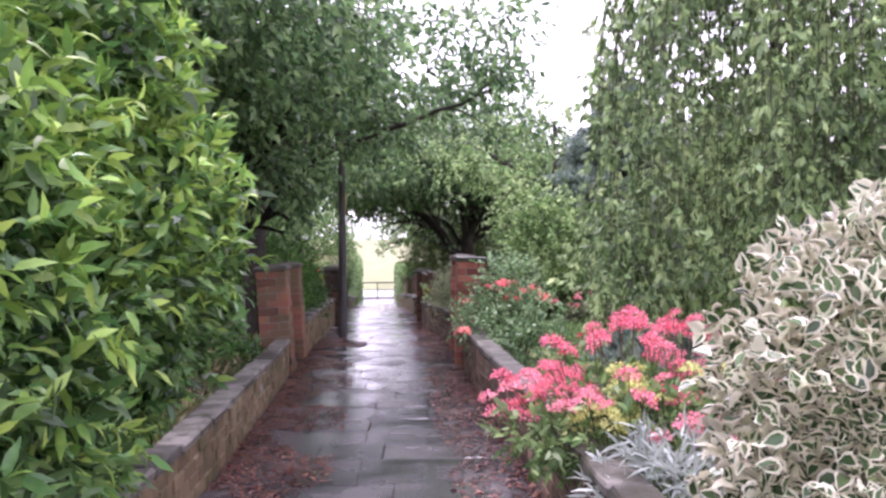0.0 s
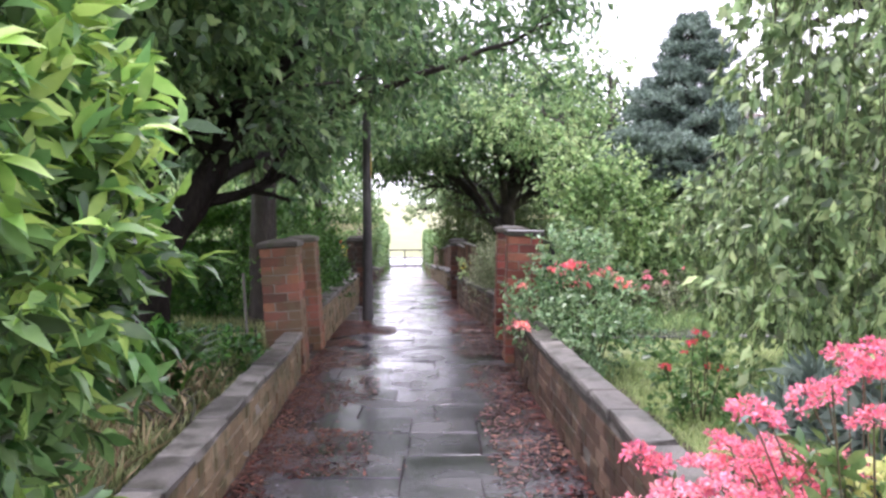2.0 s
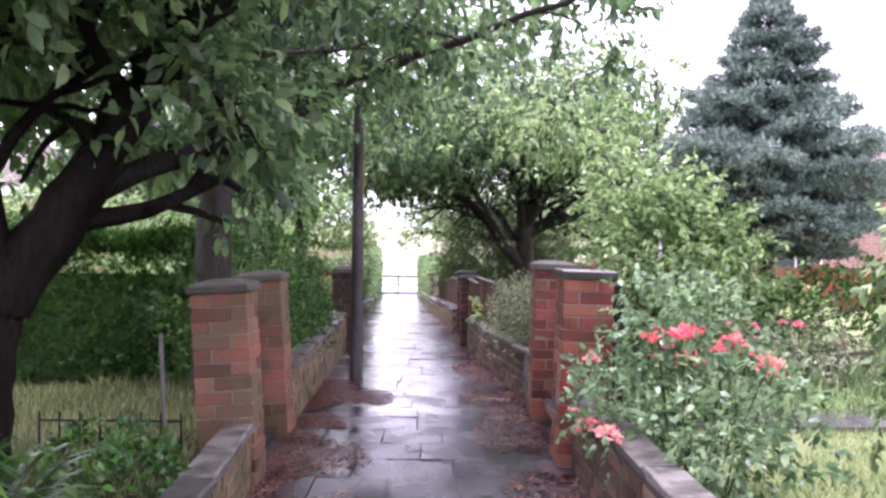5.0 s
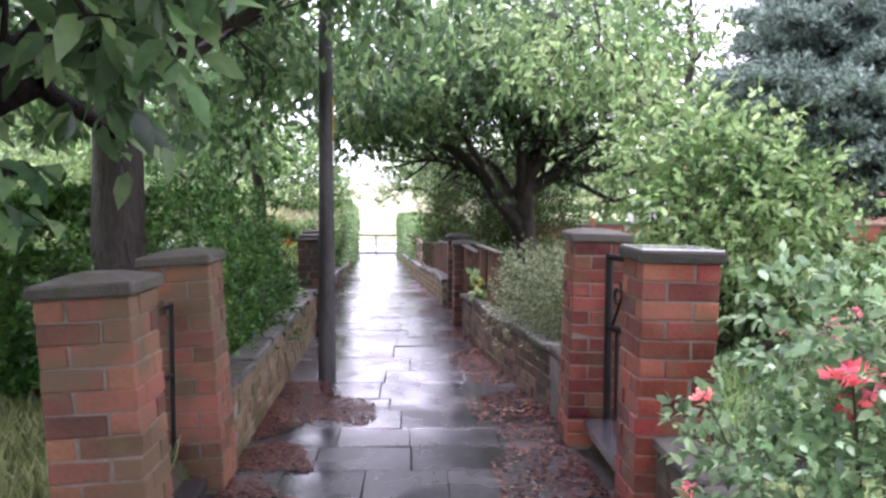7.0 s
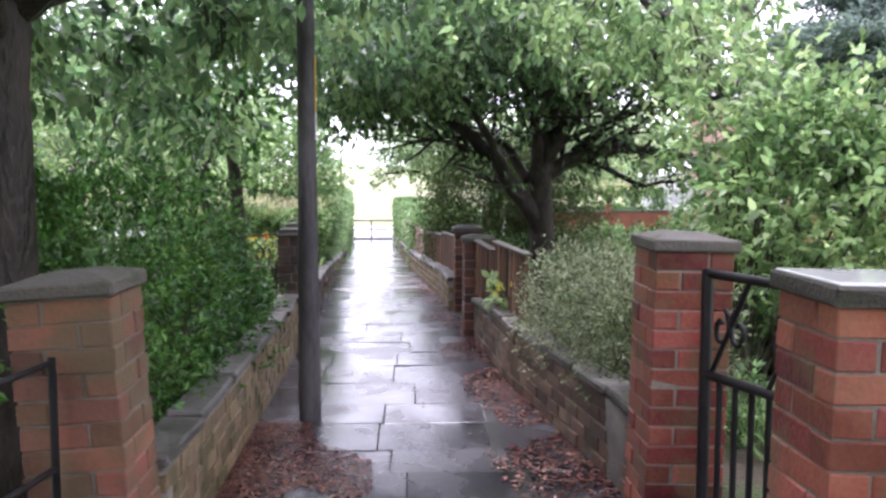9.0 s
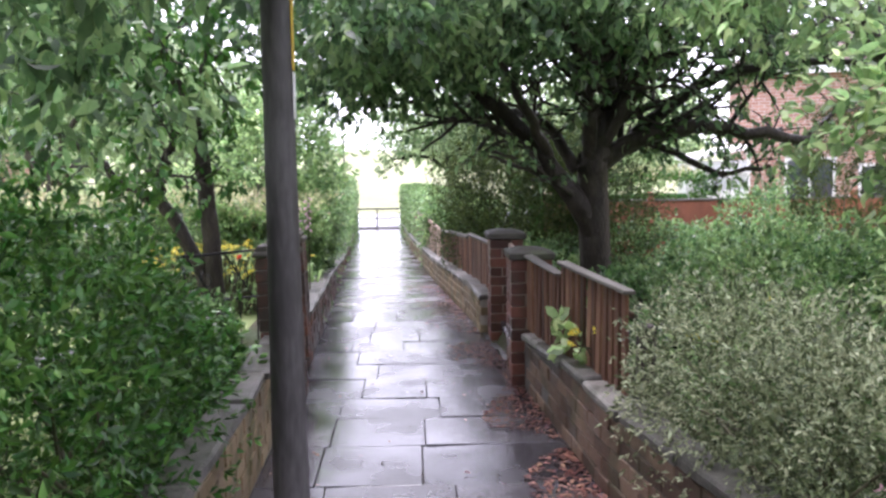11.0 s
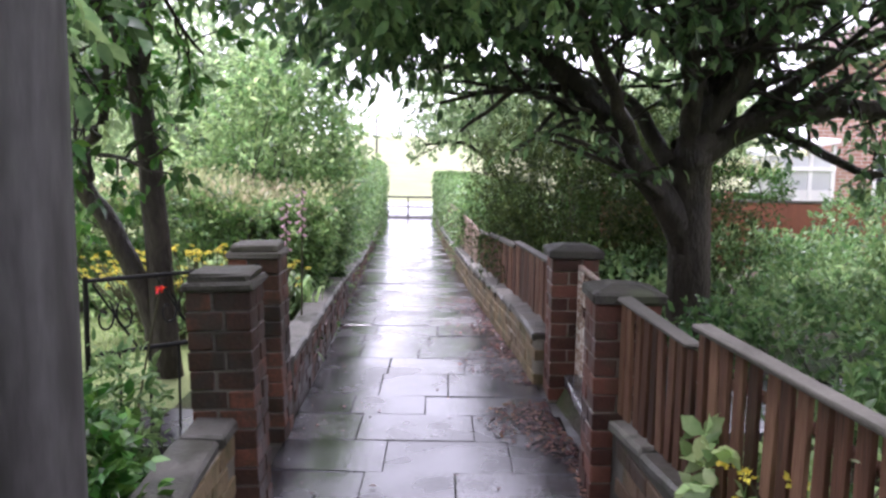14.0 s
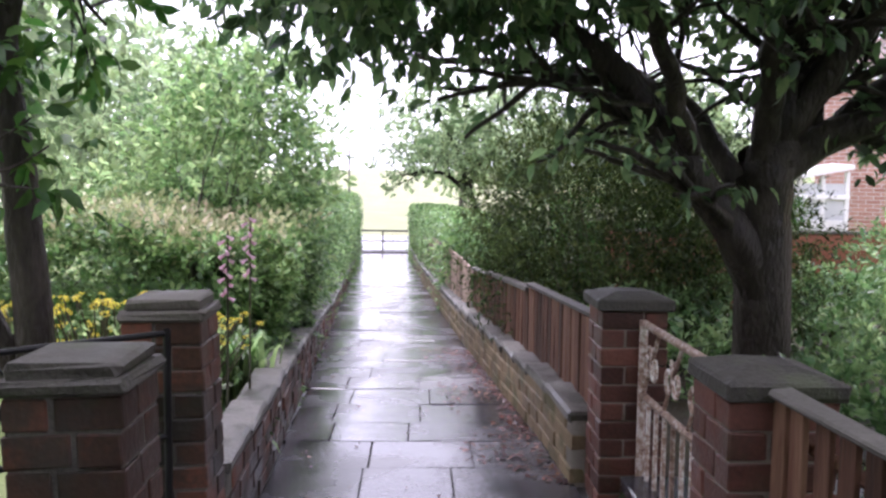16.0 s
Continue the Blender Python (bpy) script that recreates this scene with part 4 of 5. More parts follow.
tree("cherry_tree", (1.72, 17.6, 0.0), "spreading dark cherry tree with long low boughs",
     [([(1.72, 17.6, -0.1), (1.72, 17.6, 0.6), (1.68, 17.55, 1.3), (1.66, 17.5, 1.65)], 0.17, 0.15)],
     [([(1.72, 17.58, 0.85), (1.45, 17.48, 1.25), (0.97, 17.35, 1.84), (0.4, 17.15, 2.3), (-0.3, 17.0, 2.75)], 0.13, 0.055, 0.9),
      ([(1.5, 17.5, 1.5), (1.2, 17.7, 1.95), (0.7, 18.0, 2.15), (-0.3, 18.3, 2.25)], 0.07, 0.02, 0.8),
      ([(1.66, 17.5, 1.55), (1.5, 17.1, 2.3), (1.1, 16.6, 3.1)], 0.09, 0.03, 0.9),
      ([(1.67, 17.5, 1.5), (1.76, 17.4, 2.2), (1.75, 17.2, 3.2)], 0.15, 0.07, 0.9),
      ([(1.66, 17.5, 1.5), (2.1, 17.4, 1.8), (2.8, 17.2, 1.9), (3.7, 17.0, 1.72)], 0.11, 0.045, 0.8),
      ([(1.9, 17.45, 1.7), (2.5, 17.3, 2.2), (3.1, 17.0, 2.45), (4.0, 16.7, 2.45)], 0.075, 0.025, 0.8),
      ([(1.75, 17.5, 1.6), (2.3, 17.6, 1.75), (2.9, 17.5, 1.45), (3.4, 17.3, 1.5)], 0.06, 0.015, 0.4),
      ([(1.66, 17.5, 1.6), (2.05, 17.2, 2.4), (2.4, 16.8, 3.0)], 0.11, 0.05, 0.9),
      ([(1.66, 17.5, 1.65), (2.0, 17.7, 2.2), (2.6, 17.9, 2.7), (3.2, 18.0, 2.9)], 0.09, 0.03, 0.9),
      ([(1.2, 17.4, 1.65), (0.9, 16.9, 2.1), (0.5, 16.4, 2.6), (0.0, 16.0, 2.9)], 0.06, 0.02, 0.8)],
     BARK_EAST, L_CHERRY, 0.095, [((1.3, 17.3, 3.6), (2.8, 2.4, 0.9), 3600), ((0.0, 17.4, 3.25), (1.6, 1.8, 0.6), 1300), ((1.2, 15.8, 4.0), (2.2, 1.8, 0.9), 1300), ((1.5, 17.6, 3.15), (2.7, 1.8, 0.4), 700), ((0.4, 16.3, 2.8), (1.5, 1.5, 0.4), 260), ((-0.6, 16.0, 2.6), (1.0, 1.6, 0.35), 550), ((3.3, 17.2, 2.95), (1.4, 1.4, 0.5), 700), ((0.5, 16.0, 2.55), (1.3, 0.9, 0.28), 130), ((1.8, 16.3, 2.75), (1.3, 0.9, 0.3), 120), ((0.9, 17.2, 2.85), (1.6, 0.8, 0.35), 150), ((-0.25, 16.9, 2.42), (1.1, 0.9, 0.34), 480), ((1.3, 18.7, 3.0), (1.9, 0.9, 0.5), 300), ((2.7, 18.3, 2.8), (1.2, 0.8, 0.4), 180), ((-0.6, 15.2, 2.75), (1.0, 0.8, 0.25), 300)], gap=-0.2, endper=3, kids=6, gravity=0.04)
bush("dark_conifer", (1.4, 20.5, -0.1), "dense dark evergreen bush behind the fence", [((1.35, 20.4, 0.95), (1.0, 1.7, 1.25), 4600, 2.3), ((1.35, 20.4, 0.9), (0.75, 1.4, 0.95), 2200, 2.3), ((2.0, 19.7, 0.8), (0.85, 1.1, 0.95), 2400, 2.3)], L_DARK, 0.06, 8, 0.26, 0.3, flat=0.7, simple=True, rough=0.3, lump=3.2)
hedge("clipped_hedge", "clipped green hedge above the timber fence", 0.16, 1.5, 24, 44, -1.2, 0.75, L_HEDGE_PALE, 0.08, 10000, 0.08, veer=-0.032, sink=0.015)

# far trees
tree("arching_tree", (1.7, 38, -1.0), "leafy tree arching over the end of the path", [([(1.7, 38, -1.1), (1.6, 38, 0.2), (1.2, 38, 1.3)], 0.16, 0.1)],
     [([(1.3, 38, 1.1), (0.4, 38, 1.7), (-0.8, 38, 1.6)], 0.08, 0.03, 0.9), ([(1.2, 38, 1.3), (0.9, 38, 2.3), (0.3, 38, 3.4)], 0.09, 0.03, 1.0), ([(1.2, 38, 1.3), (1.8, 38, 2.4), (2.4, 38, 3.4)], 0.08, 0.03, 1.0)],
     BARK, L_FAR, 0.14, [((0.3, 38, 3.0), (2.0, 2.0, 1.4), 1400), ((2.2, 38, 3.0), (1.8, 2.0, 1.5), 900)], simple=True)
for i, (x, y, s, z) in enumerate(((3, 75, 5, 3.6), (9, 70, 5, 3.2), (-17, 80, 6, 3), (16, 66, 6, 4), (-22, 60, 6, 4), (26, 60, 7, 4), (4.5, 30, 2.4, 2.6), (-5.6, 30, 2.8, 3.0), (-6.5, 24, 3.2, 3.1), (-8, 36, 4.5, 3.4), (6.5, 52, 5, 3.6), (-6, 34, 2.8, 2.4), (-9, 26, 2.6, 2.2), (9, 44, 4, 3), (-13, 40, 4, 3), (-9, 17, 2.4, 2.4), (-8, 9, 2.8, 2.6))):
    gz = ground_z(x, y)
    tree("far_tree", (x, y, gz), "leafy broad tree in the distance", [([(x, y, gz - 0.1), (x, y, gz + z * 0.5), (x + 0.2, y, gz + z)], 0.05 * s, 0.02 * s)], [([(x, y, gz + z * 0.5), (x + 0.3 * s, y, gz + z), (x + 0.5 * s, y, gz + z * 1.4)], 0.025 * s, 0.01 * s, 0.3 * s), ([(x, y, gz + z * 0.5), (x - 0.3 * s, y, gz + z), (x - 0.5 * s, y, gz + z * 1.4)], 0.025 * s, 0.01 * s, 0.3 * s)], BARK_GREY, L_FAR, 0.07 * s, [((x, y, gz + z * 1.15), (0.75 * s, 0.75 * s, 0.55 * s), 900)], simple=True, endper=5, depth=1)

# ---- iron gates ----


def iron_gate(at, yaw, width, height, label, mat, bars=6, scroll=True, thick=1.0):
    """A small garden gate: frame, bars and scrolled top panel, hinged at its foot point and turned by yaw."""
    g = thing("iron_gate", at, label, "gate", "iron garden gates")
    m = Matrix.Rotation(yaw, 4, "Z")

    def rod(nm, pts, r, sides=6):
        r = r * thick
        p = np.array([np.array(m @ Vector(q)) for q in pts]) + np.array(at)
        limbs(nm, [(p, np.full(len(p), r))], mat, g, sides)
    for x in (0.02, width - 0.02):
        rod("stile", [(x, 0, 0.04), (x, 0, height)], 0.013)
    for z in (0.07, height * 0.62, height * 0.985):
        rod("rail", [(0.02, 0, z), (width - 0.02, 0, z)], 0.011)
    for i in range(bars):
        x = 0.02 + (width - 0.04) * (i + 1) / (bars + 1)
        rod("bar", [(x, 0, 0.07), (x, 0, height * 0.62)], 0.007, 5)
    if scroll:
        n = max(2, int(width / 0.24))
        for i in range(n):
            cx, cz = width * (i + 0.5) / n, height * 0.8
            for s in (1, -1):
                a = np.linspace(0, 2.1 * math.pi, 18)
                rr = np.linspace(0.085, 0.02, 18)
                rod("scroll", [(cx + s * (0.05 + rr[k] * math.cos(a[k] + 2) * 0.6), 0, cz + rr[k] * math.sin(a[k] + 2)) for k in range(18)], 0.006, 5)
            rod("twist", [(cx - 0.1, 0, height * 0.63), (cx + 0.1, 0, height * 0.97)], 0.006, 5)
    return g


iron_gate((1.2, 10.27, 0.03), radians(-70), 0.95, 1.15, "open black wrought iron garden gate with scrolled top", IRON, 9, thick=1.9)
iron_gate((-1.16, 9.57, 0.03), radians(-97), 0.9, 0.95, "closed black wrought iron garden gate between brick pillars", IRON, 4, False, 1.0)
iron_gate((-1.1, 15.57, 0.03), radians(-140), 0.9, 0.95, "open thin black iron garden gate", IRON, 5)
iron_gate((0.7, 16.42, 0.02), radians(-89), 1.14, 0.86, "rusty iron gate with peeling white paint", IRON_WORN, 9, thick=1.5)


def railing(x0, x1, y, z0, z1, n, label):
    g = thing("low_railing", ((x0 + x1) / 2, y, z0), label, "railing")
    for nm, z in (("rail", z1 - 0.05), ("rail", z0 + 0.06)):
        limbs(nm, [(np.array([(x0, y, z), (x1, y, z)]), np.array([0.008, 0.008]))], IRON, g, 5)
    for x in np.linspace(x0, x1, n):
        limbs("bar", [(np.array([(x, y, z0), (x, y, z1)]), np.array([0.008, 0.006]))], IRON, g, 5)


railing(-2.15, -1.32, 8.25, 0.12, 0.46, 8, "low black iron railing beside the gate pillar")
st = thing("garden_stake", (-1.36, 8.05, 0.15), "thin pale leaning garden stake", "stake")
limbs("cane", [(np.array([(-1.34, 8.05, 0.15), (-1.38, 8.05, 0.95)]), np.array([0.014, 0.012]))], FENCE_TOP, st, 6)

# ---- timber fences ----


def timber_fence(label, y0, y1, top, mat, width=0.1, gap=0.02, off=lambda y: 0.13, cap=True, posts=(), foot=None):
    """Upright boards on the east wall with a sloping capping, following the path's edge."""
    c = (right_x(y0) + off(y0), y0, fall(y0))
    f = thing("timber_fence", c, label, "fence", "timber fences on the wall")
    y = y0
    while y < y1 - 0.03:
        x = right_x(y + width / 2) + off(y)
        z0 = fall(y) + (foot(y) if foot else 0.42)
        z1 = fall(y) + top(y + width / 2)
        bm = bmesh.new()
        box(bm, (-0.009, -width / 2 + gap / 2, 0), (0.009, width / 2 - gap / 2, z1 - z0 + rng.normal(0, 0.004)), 0.003, 0, 0.001)
        ob = part("board", bm, mat, f, at=(x + rng.normal(0, 0.003), y + width / 2, z0))
        ob.rotation_euler = (rng.normal(0, 0.006), rng.normal(0, 0.01), math.atan((right_x(y) + off(y) - right_x(y + 0.1) - off(y + 0.1)) / 0.1))
        y += width
    for side in (0.018,):
        for k in (0.25, 0.8):
            pts = [(right_x(v) + off(v) + side + 0.014, v, fall(v) + 0.42 + (top(v) - 0.42) * k) for v in np.linspace(y0, y1, 6)]
            limbs("rail", [(np.array(pts), np.full(6, 0.02))], mat, f, 4)
    if cap:
        for a, b in cap:
            bm = bmesh.new()
            L = math.hypot(b - a, fall(b) + top(b - 0.01) - fall(a) - top(a + 0.01))
            box(bm, (-0.034, -L / 2, 0), (0.034, L / 2, 0.024), 0.006, 0, 0.003)
            m = (a + b) / 2
            ob = part("capping", bm, FENCE_TOP, f, at=(right_x(m) + off(m), m, fall(m) + (top(a + 0.01) + top(b - 0.01)) / 2))
            ob.rotation_euler = (math.atan2(fall(b) + top(b - 0.01) - fall(a) - top(a + 0.01), b - a), 0, math.atan((right_x(a) + off(a) - right_x(b) - off(b)) / (b - a)))
    for y in posts:
        bm = bmesh.new()
        x = right_x(y) + off(y) + 0.07
        box(bm, (-0.04, -0.04, -0.4), (0.04, 0.04, top(y) - 0.14), 0.006)
        part("post", bm, BARK_GREY, f, "dark mossy post", at=(x, y, fall(y)))
    return f


def top_1(y):
    return lin(y, (12.75, 14.1, 14.1001, 14.9), (0.97, 0.98, 0.9, 0.93))


timber_fence("brown stained timber fence with sloping grey capping", 13.0, 14.88, top_1, FENCE, 0.092, 0.032, cap=((12.97, 14.1), (14.12, 14.9)), posts=(12.95, 14.1), off=lambda y: lin(y, (13, 14.9), (0.12, 0.035)))
timber_fence("brown stained timber fence above the low wall", 16.82, 21.5, lambda y: lin(y, (16.8, 18.5, 18.51, 20.5, 20.51, 25), (0.8, 0.8, 0.78, 0.78, 0.76, 0.76)), FENCE, 0.1, 0.014, cap=((16.82, 18.5), (18.52, 20.5), (20.52, 21.5)), foot=lambda y: 0.3)
timber_fence("pale weathered timber fence below the clipped hedge", 21.52, 44.5, lambda y: lin(y, (21.5, 26), (0.78, 0.95)), FENCE_PALE, 0.2, 0.03, cap=None, foot=lambda y: 0.28, off=lambda y: 0.1)


# ---- gardens: grass and low plants ----


def tuft(name, label, n, region, height, mat, lean=0.35, wide=0.03, category="grass"):
    """Blades of grass scattered in a region (x0, x1, y0, y1)."""
    x0, x1, y0, y1 = region
    p = np.stack([rng.uniform(x0, x1, n), rng.uniform(y0, y1, n), np.zeros(n)], -1)
    p = p[lumps(p, 1.3, y0) > -0.55]
    p[:, 2] = [ground_z(a, b) - 0.01 for a, b in p[:, :2]]
    way = unit(np.stack([rng.normal(0, lean, len(p)), rng.normal(0, lean, len(p)), np.ones(len(p))], -1))
    v, f = leaves(p, way, height * rng.uniform(0.5, 1.3, len(p)), wide, 0.3, 0.3, True, 0.1)
    ob = put(name, raw_mesh(name, v, f), mat)
    tagged(ob, label, category, "", "stuff")


tuft("lawn_grass", "short wet bright green lawn grass", 42000, (1.55, 5.5, 3.0, 10.3), 0.06, BLADE_LAWN, 0.5, 0.09)
tuft("rough_grass", "long rough green grass by the wall", 24000, (-3.6, -1.15, 3.0, 10.7), 0.16, BLADE, 0.45, 0.05)
tuft("dry_grass", "dry straw coloured grass", 1300, (-2.6, -1.2, 3.2, 6.8), 0.24, DRY, 0.6, 0.03)
tuft("lawn_grass", "pale mown lawn grass", 26000, (-7, -2.1, 13.4, 18.3), 0.05, BLADE_LAWN, 0.5, 0.1)
tuft("bed_grass", "straggling pale grass in the flower bed", 5000, (1.7, 5.0, 9.6, 11.6), 0.2, L_YELLOW, 0.6, 0.05)


def strappy(at, label, n, height, mat, spread=0.5, wide=0.06, name="daylily_clump"):
    """A clump of long arching strap leaves."""
    b = thing(name, at, label, "plant")
    V, Q, base = [], [], 0
    for _ in range(n):
        a = rng.uniform(0, 2 * math.pi)
        d = np.array((math.cos(a), math.sin(a), 0))
        h, r = height * rng.uniform(0.6, 1.2), spread * rng.uniform(0.3, 1.1)
        s = np.linspace(0, 1, 6)
        pts = np.array(at) + rng.normal(0, 0.07, 3) * (1, 1, 0) + s[:, None] * d * r + np.stack([0 * s, 0 * s, h * (1.5 * s - 0.95 * s * s)], -1)
        w = wide * height * np.array((0.5, 0.9, 1, 0.85, 0.5, 0.05))[:, None] * np.array((-math.sin(a), math.cos(a), 0))
        V.append(np.stack([pts - w, pts + w], 1).reshape(-1, 3))
        i = np.arange(5) * 2 + base
        Q.append(np.stack([i, i + 1, i + 3, i + 2], -1))
        base += 12
    foliage("leaves", [(np.concatenate(V), [np.concatenate(Q)])], mat, b)
    return b


strappy((-1.62, 6.25, 0.12), "dense clump of arching green strap leaves", 380, 0.9, L_HEDGE, 0.55, 0.03)
strappy((-2.35, 6.6, 0.12), "clump of arching green strap leaves", 180, 0.6, L_HEDGE, 0.45, 0.035)
strappy((-1.36, 17.7, 0.1), "upright clump of bright green iris leaves", 220, 0.7, L_YELLOW, 0.22, 0.025, "iris_clump")
strappy((2.1, 9.6, 0.12), "clump of pale green strap leaves beside the pillar", 130, 0.5, L_YELLOW, 0.35, 0.04)
strappy((-1.28, 10.3, 0.3), "green strap leaves behind the pillar", 40, 0.3, BLADE, 0.2, 0.03)

bush("low_weeds", (-1.35, 7.3, 0.12), "low leafy green weeds behind the wall", [((-1.3, 7.3, 0.26), (0.22, 0.5, 0.2), 220, 2), ((-1.55, 7.7, 0.3), (0.3, 0.3, 0.18), 120, 2)], L_HEDGE, 0.05, 6, 0.1, 0.6, category="plant")
bush("low_weeds", (-1.5, 13.6, 0.12), "low leafy green plants behind the wall", [((-1.6, 13.8, 0.4), (0.45, 0.6, 0.32), 600, 2)], L_HEDGE, 0.07, 6, 0.12, 0.55, category="plant")
bush("dead_stems", (-1.2, 5.6, 0.12), "dry brown dead stems and straw", [((-1.25, 5.6, 0.3), (0.3, 0.5, 0.2), 60, 2)], DRY, 0.08, 3, 0.15, 0.15, category="plant", stems=24)


def flower_heads(parent, places, radius, mat, n=70, petal=0.4, name="flower_head", variants=3, flat=0.0):
    """Round heads of small petals: a few shared meshes, one object each."""
    ms = []
    for _ in range(variants):
        d = unit(rng.normal(0, 1, (n, 3)))
        d[:, 2] = np.abs(d[:, 2]) * 0.9 - 0.25
        v, f = leaves(d * rng.uniform(0.35, 1.0, (n, 1)) * (1, 1, 0.8), unit(d + rng.normal(0, 0.4, (n, 3))), petal, 0.8, 0.2, 0.2, True, flat)
        me = raw_mesh(name, v, f)
        me.materials.append(mat)
        ms.append(me)
    for k, p in enumerate(places):
        ob = new(name, ms[k % variants])
        ob.parent = parent
        ob.location = np.array(p) - ORG[parent]
        s = radius * rng.uniform(0.65, 1.3)
        ob.scale = (s, s, s)
        ob.rotation_euler = (rng.normal(0, 0.3), rng.normal(0, 0.3), rng.uniform(0, 6))


def flowering(name, at, label, bodies, leaf_mat, leaf, heads, radius, head_mat, stem=0.004, per=7, wide=0.4, petals=70, petal=0.4, twig=0.1, hname="flower_head", simple=False):
    b = thing(name, at, label, "flowering plant")
    blocks = []
    for c, r, n in bodies:
        p, o = shell(c, r, n, 0.3, 0.15, 1.6, at[0])
        pos, way = sprays(p, o, per, twig, 0.6, 0.25)
        blocks.append(leaves(pos, way, leaf * rng.uniform(0.6, 1.3, len(pos)), wide, 0.25, 0.25, simple, 0.4))
    foliage("leaves", blocks, leaf_mat, b)
    paths = []
    for h in heads:
        foot = np.array(at) * (0.6, 0.6, 1) + np.array(h) * (0.4, 0.4, 0)
        foot[2] = at[2]
        paths.append(curve_path([foot, (foot + np.array(h)) / 2 + rng.normal(0, 0.03, 3), h], stem * 1.6, stem, 7))
    tagged(limbs("stem_growth", paths, TWIG, b, 5), "", "", "", "stuff")
    flower_heads(b, heads, radius, head_mat, petals, petal, hname)
    return b


def cloud(c, r, n, low=-0.2):
    d = unit(rng.normal(0, 1, (n, 3)))
    d[:, 2] = np.maximum(d[:, 2], low)
    return np.array(c) + d * np.array(r) * rng.uniform(0.7, 1.05, (n, 1))


vh = np.concatenate([cloud((1.5, 2.75, 0.78), (0.4, 0.5, 0.26), 36), cloud((1.12, 2.85, 0.62), (0.28, 0.48, 0.2), 24), cloud((1.75, 3.05, 1.0), (0.22, 0.25, 0.1), 12), cloud((2.1, 2.9, 0.8), (0.35, 0.5, 0.25), 26), cloud((1.75, 2.0, 0.62), (0.3, 0.3, 0.15), 9)])
flowering("red_valerian", (1.6, 2.75, 0.15), "red valerian with pink flower heads over the wall", [((1.55, 2.75, 0.5), (0.42, 0.6, 0.3), 330), ((1.2, 2.75, 0.5), (0.25, 0.4, 0.12), 90), ((2.1, 2.9, 0.45), (0.4, 0.5, 0.3), 260)], L_ROSE, 0.065, vh, 0.062, PINK, stem=0.0025, petals=150, petal=0.24)
flowering("lime_spurge", (1.75, 2.55, 0.15), "lime green spurge with rounded pale heads", [((1.75, 2.5, 0.5), (0.3, 0.4, 0.3), 220)], L_ROSE, 0.06, np.concatenate([cloud((1.72, 2.6, 0.74), (0.32, 0.35, 0.14), 24), cloud((1.4, 2.5, 0.62), (0.15, 0.25, 0.1), 8)]), 0.065, LIME, petals=60, petal=0.4)
flowering("purple_wallflower", (1.6, 2.05, 0.15), "small mauve flowers over narrow silver leaves", [((1.55, 2.05, 0.42), (0.28, 0.28, 0.2), 190)], L_SILVER, 0.09, cloud((1.7, 2.15, 0.6), (0.3, 0.25, 0.12), 8), 0.026, leafy("mauve_petal", [(0.25, 0.1, 0.4), (0.4, 0.22, 0.55)]), petals=40, wide=0.16)
bush("euphorbia_bush", (1.95, 3.8, 0.12), "dark blue green bush with whorled long leaves", [((1.95, 3.8, 0.45), (0.36, 0.45, 0.34), 300, 2)], L_BLUE, 0.12, 9, 0.1, 0.28, 0.3, 0.3, 0.35, 0.5)
rh = np.concatenate([cloud((1.55, 7.7, 0.88), (0.35, 0.5, 0.2), 10), np.array([(1.02, 7.4, 0.55), (1.0, 7.8, 0.5), (0.98, 8.1, 0.52), (1.35, 7.75, 0.98), (1.55, 7.85, 0.9), (1.62, 7.6, 0.95), (1.1, 8.3, 0.8)])])
flowering("rose_bush", (1.5, 7.6, 0.15), "rose bush with coral pink blooms leaning over the wall", [((1.58, 7.6, 0.6), (0.4, 0.8, 0.46), 500), ((1.18, 7.9, 0.58), (0.24, 0.5, 0.3), 200), ((1.5, 8.0, 1.05), (0.34, 0.5, 0.26), 170)], L_GLAUCOUS, 0.05, rh, 0.052, CORAL, petals=44, petal=0.75, twig=0.14, wide=0.55, hname="rose_bloom")
flowering("rose_bush", (2.0, 5.9, 0.12), "straggling rose bush with a few red and cream buds", [((2.0, 5.9, 0.4), (0.3, 0.4, 0.3), 150)], L_ROSE, 0.055, cloud((2.0, 5.9, 0.55), (0.3, 0.35, 0.2), 7), 0.028, leafy("dark_rose_petal", [(0.55, 0.05, 0.1), (0.7, 0.12, 0.16)]), petals=40, petal=0.7, twig=0.14, wide=0.55, hname="rose_bloom")
flowering("red_valerian", (3.4, 10.9, 0.15), "far clump of pink valerian in the flower bed", [((3.5, 10.9, 0.4), (0.9, 0.5, 0.28), 380)], L_GREY, 0.06, cloud((3.6, 10.9, 0.62), (1.1, 0.5, 0.2), 12), 0.05, PINK, petals=50, petal=0.4)
flowering("hypericum", (1.05, 13.75, 0.4), "leafy yellow flowered plant growing through the wall", [((0.78, 13.7, 0.56), (0.14, 0.26, 0.12), 34), ((1.9, 13.9, 0.45), (0.5, 0.5, 0.25), 260)], L_YELLOW, 0.085, np.concatenate([cloud((0.78, 13.6, 0.62), (0.14, 0.25, 0.12), 6), cloud((1.9, 13.9, 0.6), (0.5, 0.45, 0.15), 14)]), 0.027, YELLOW, petals=24, petal=0.8, wide=0.62)
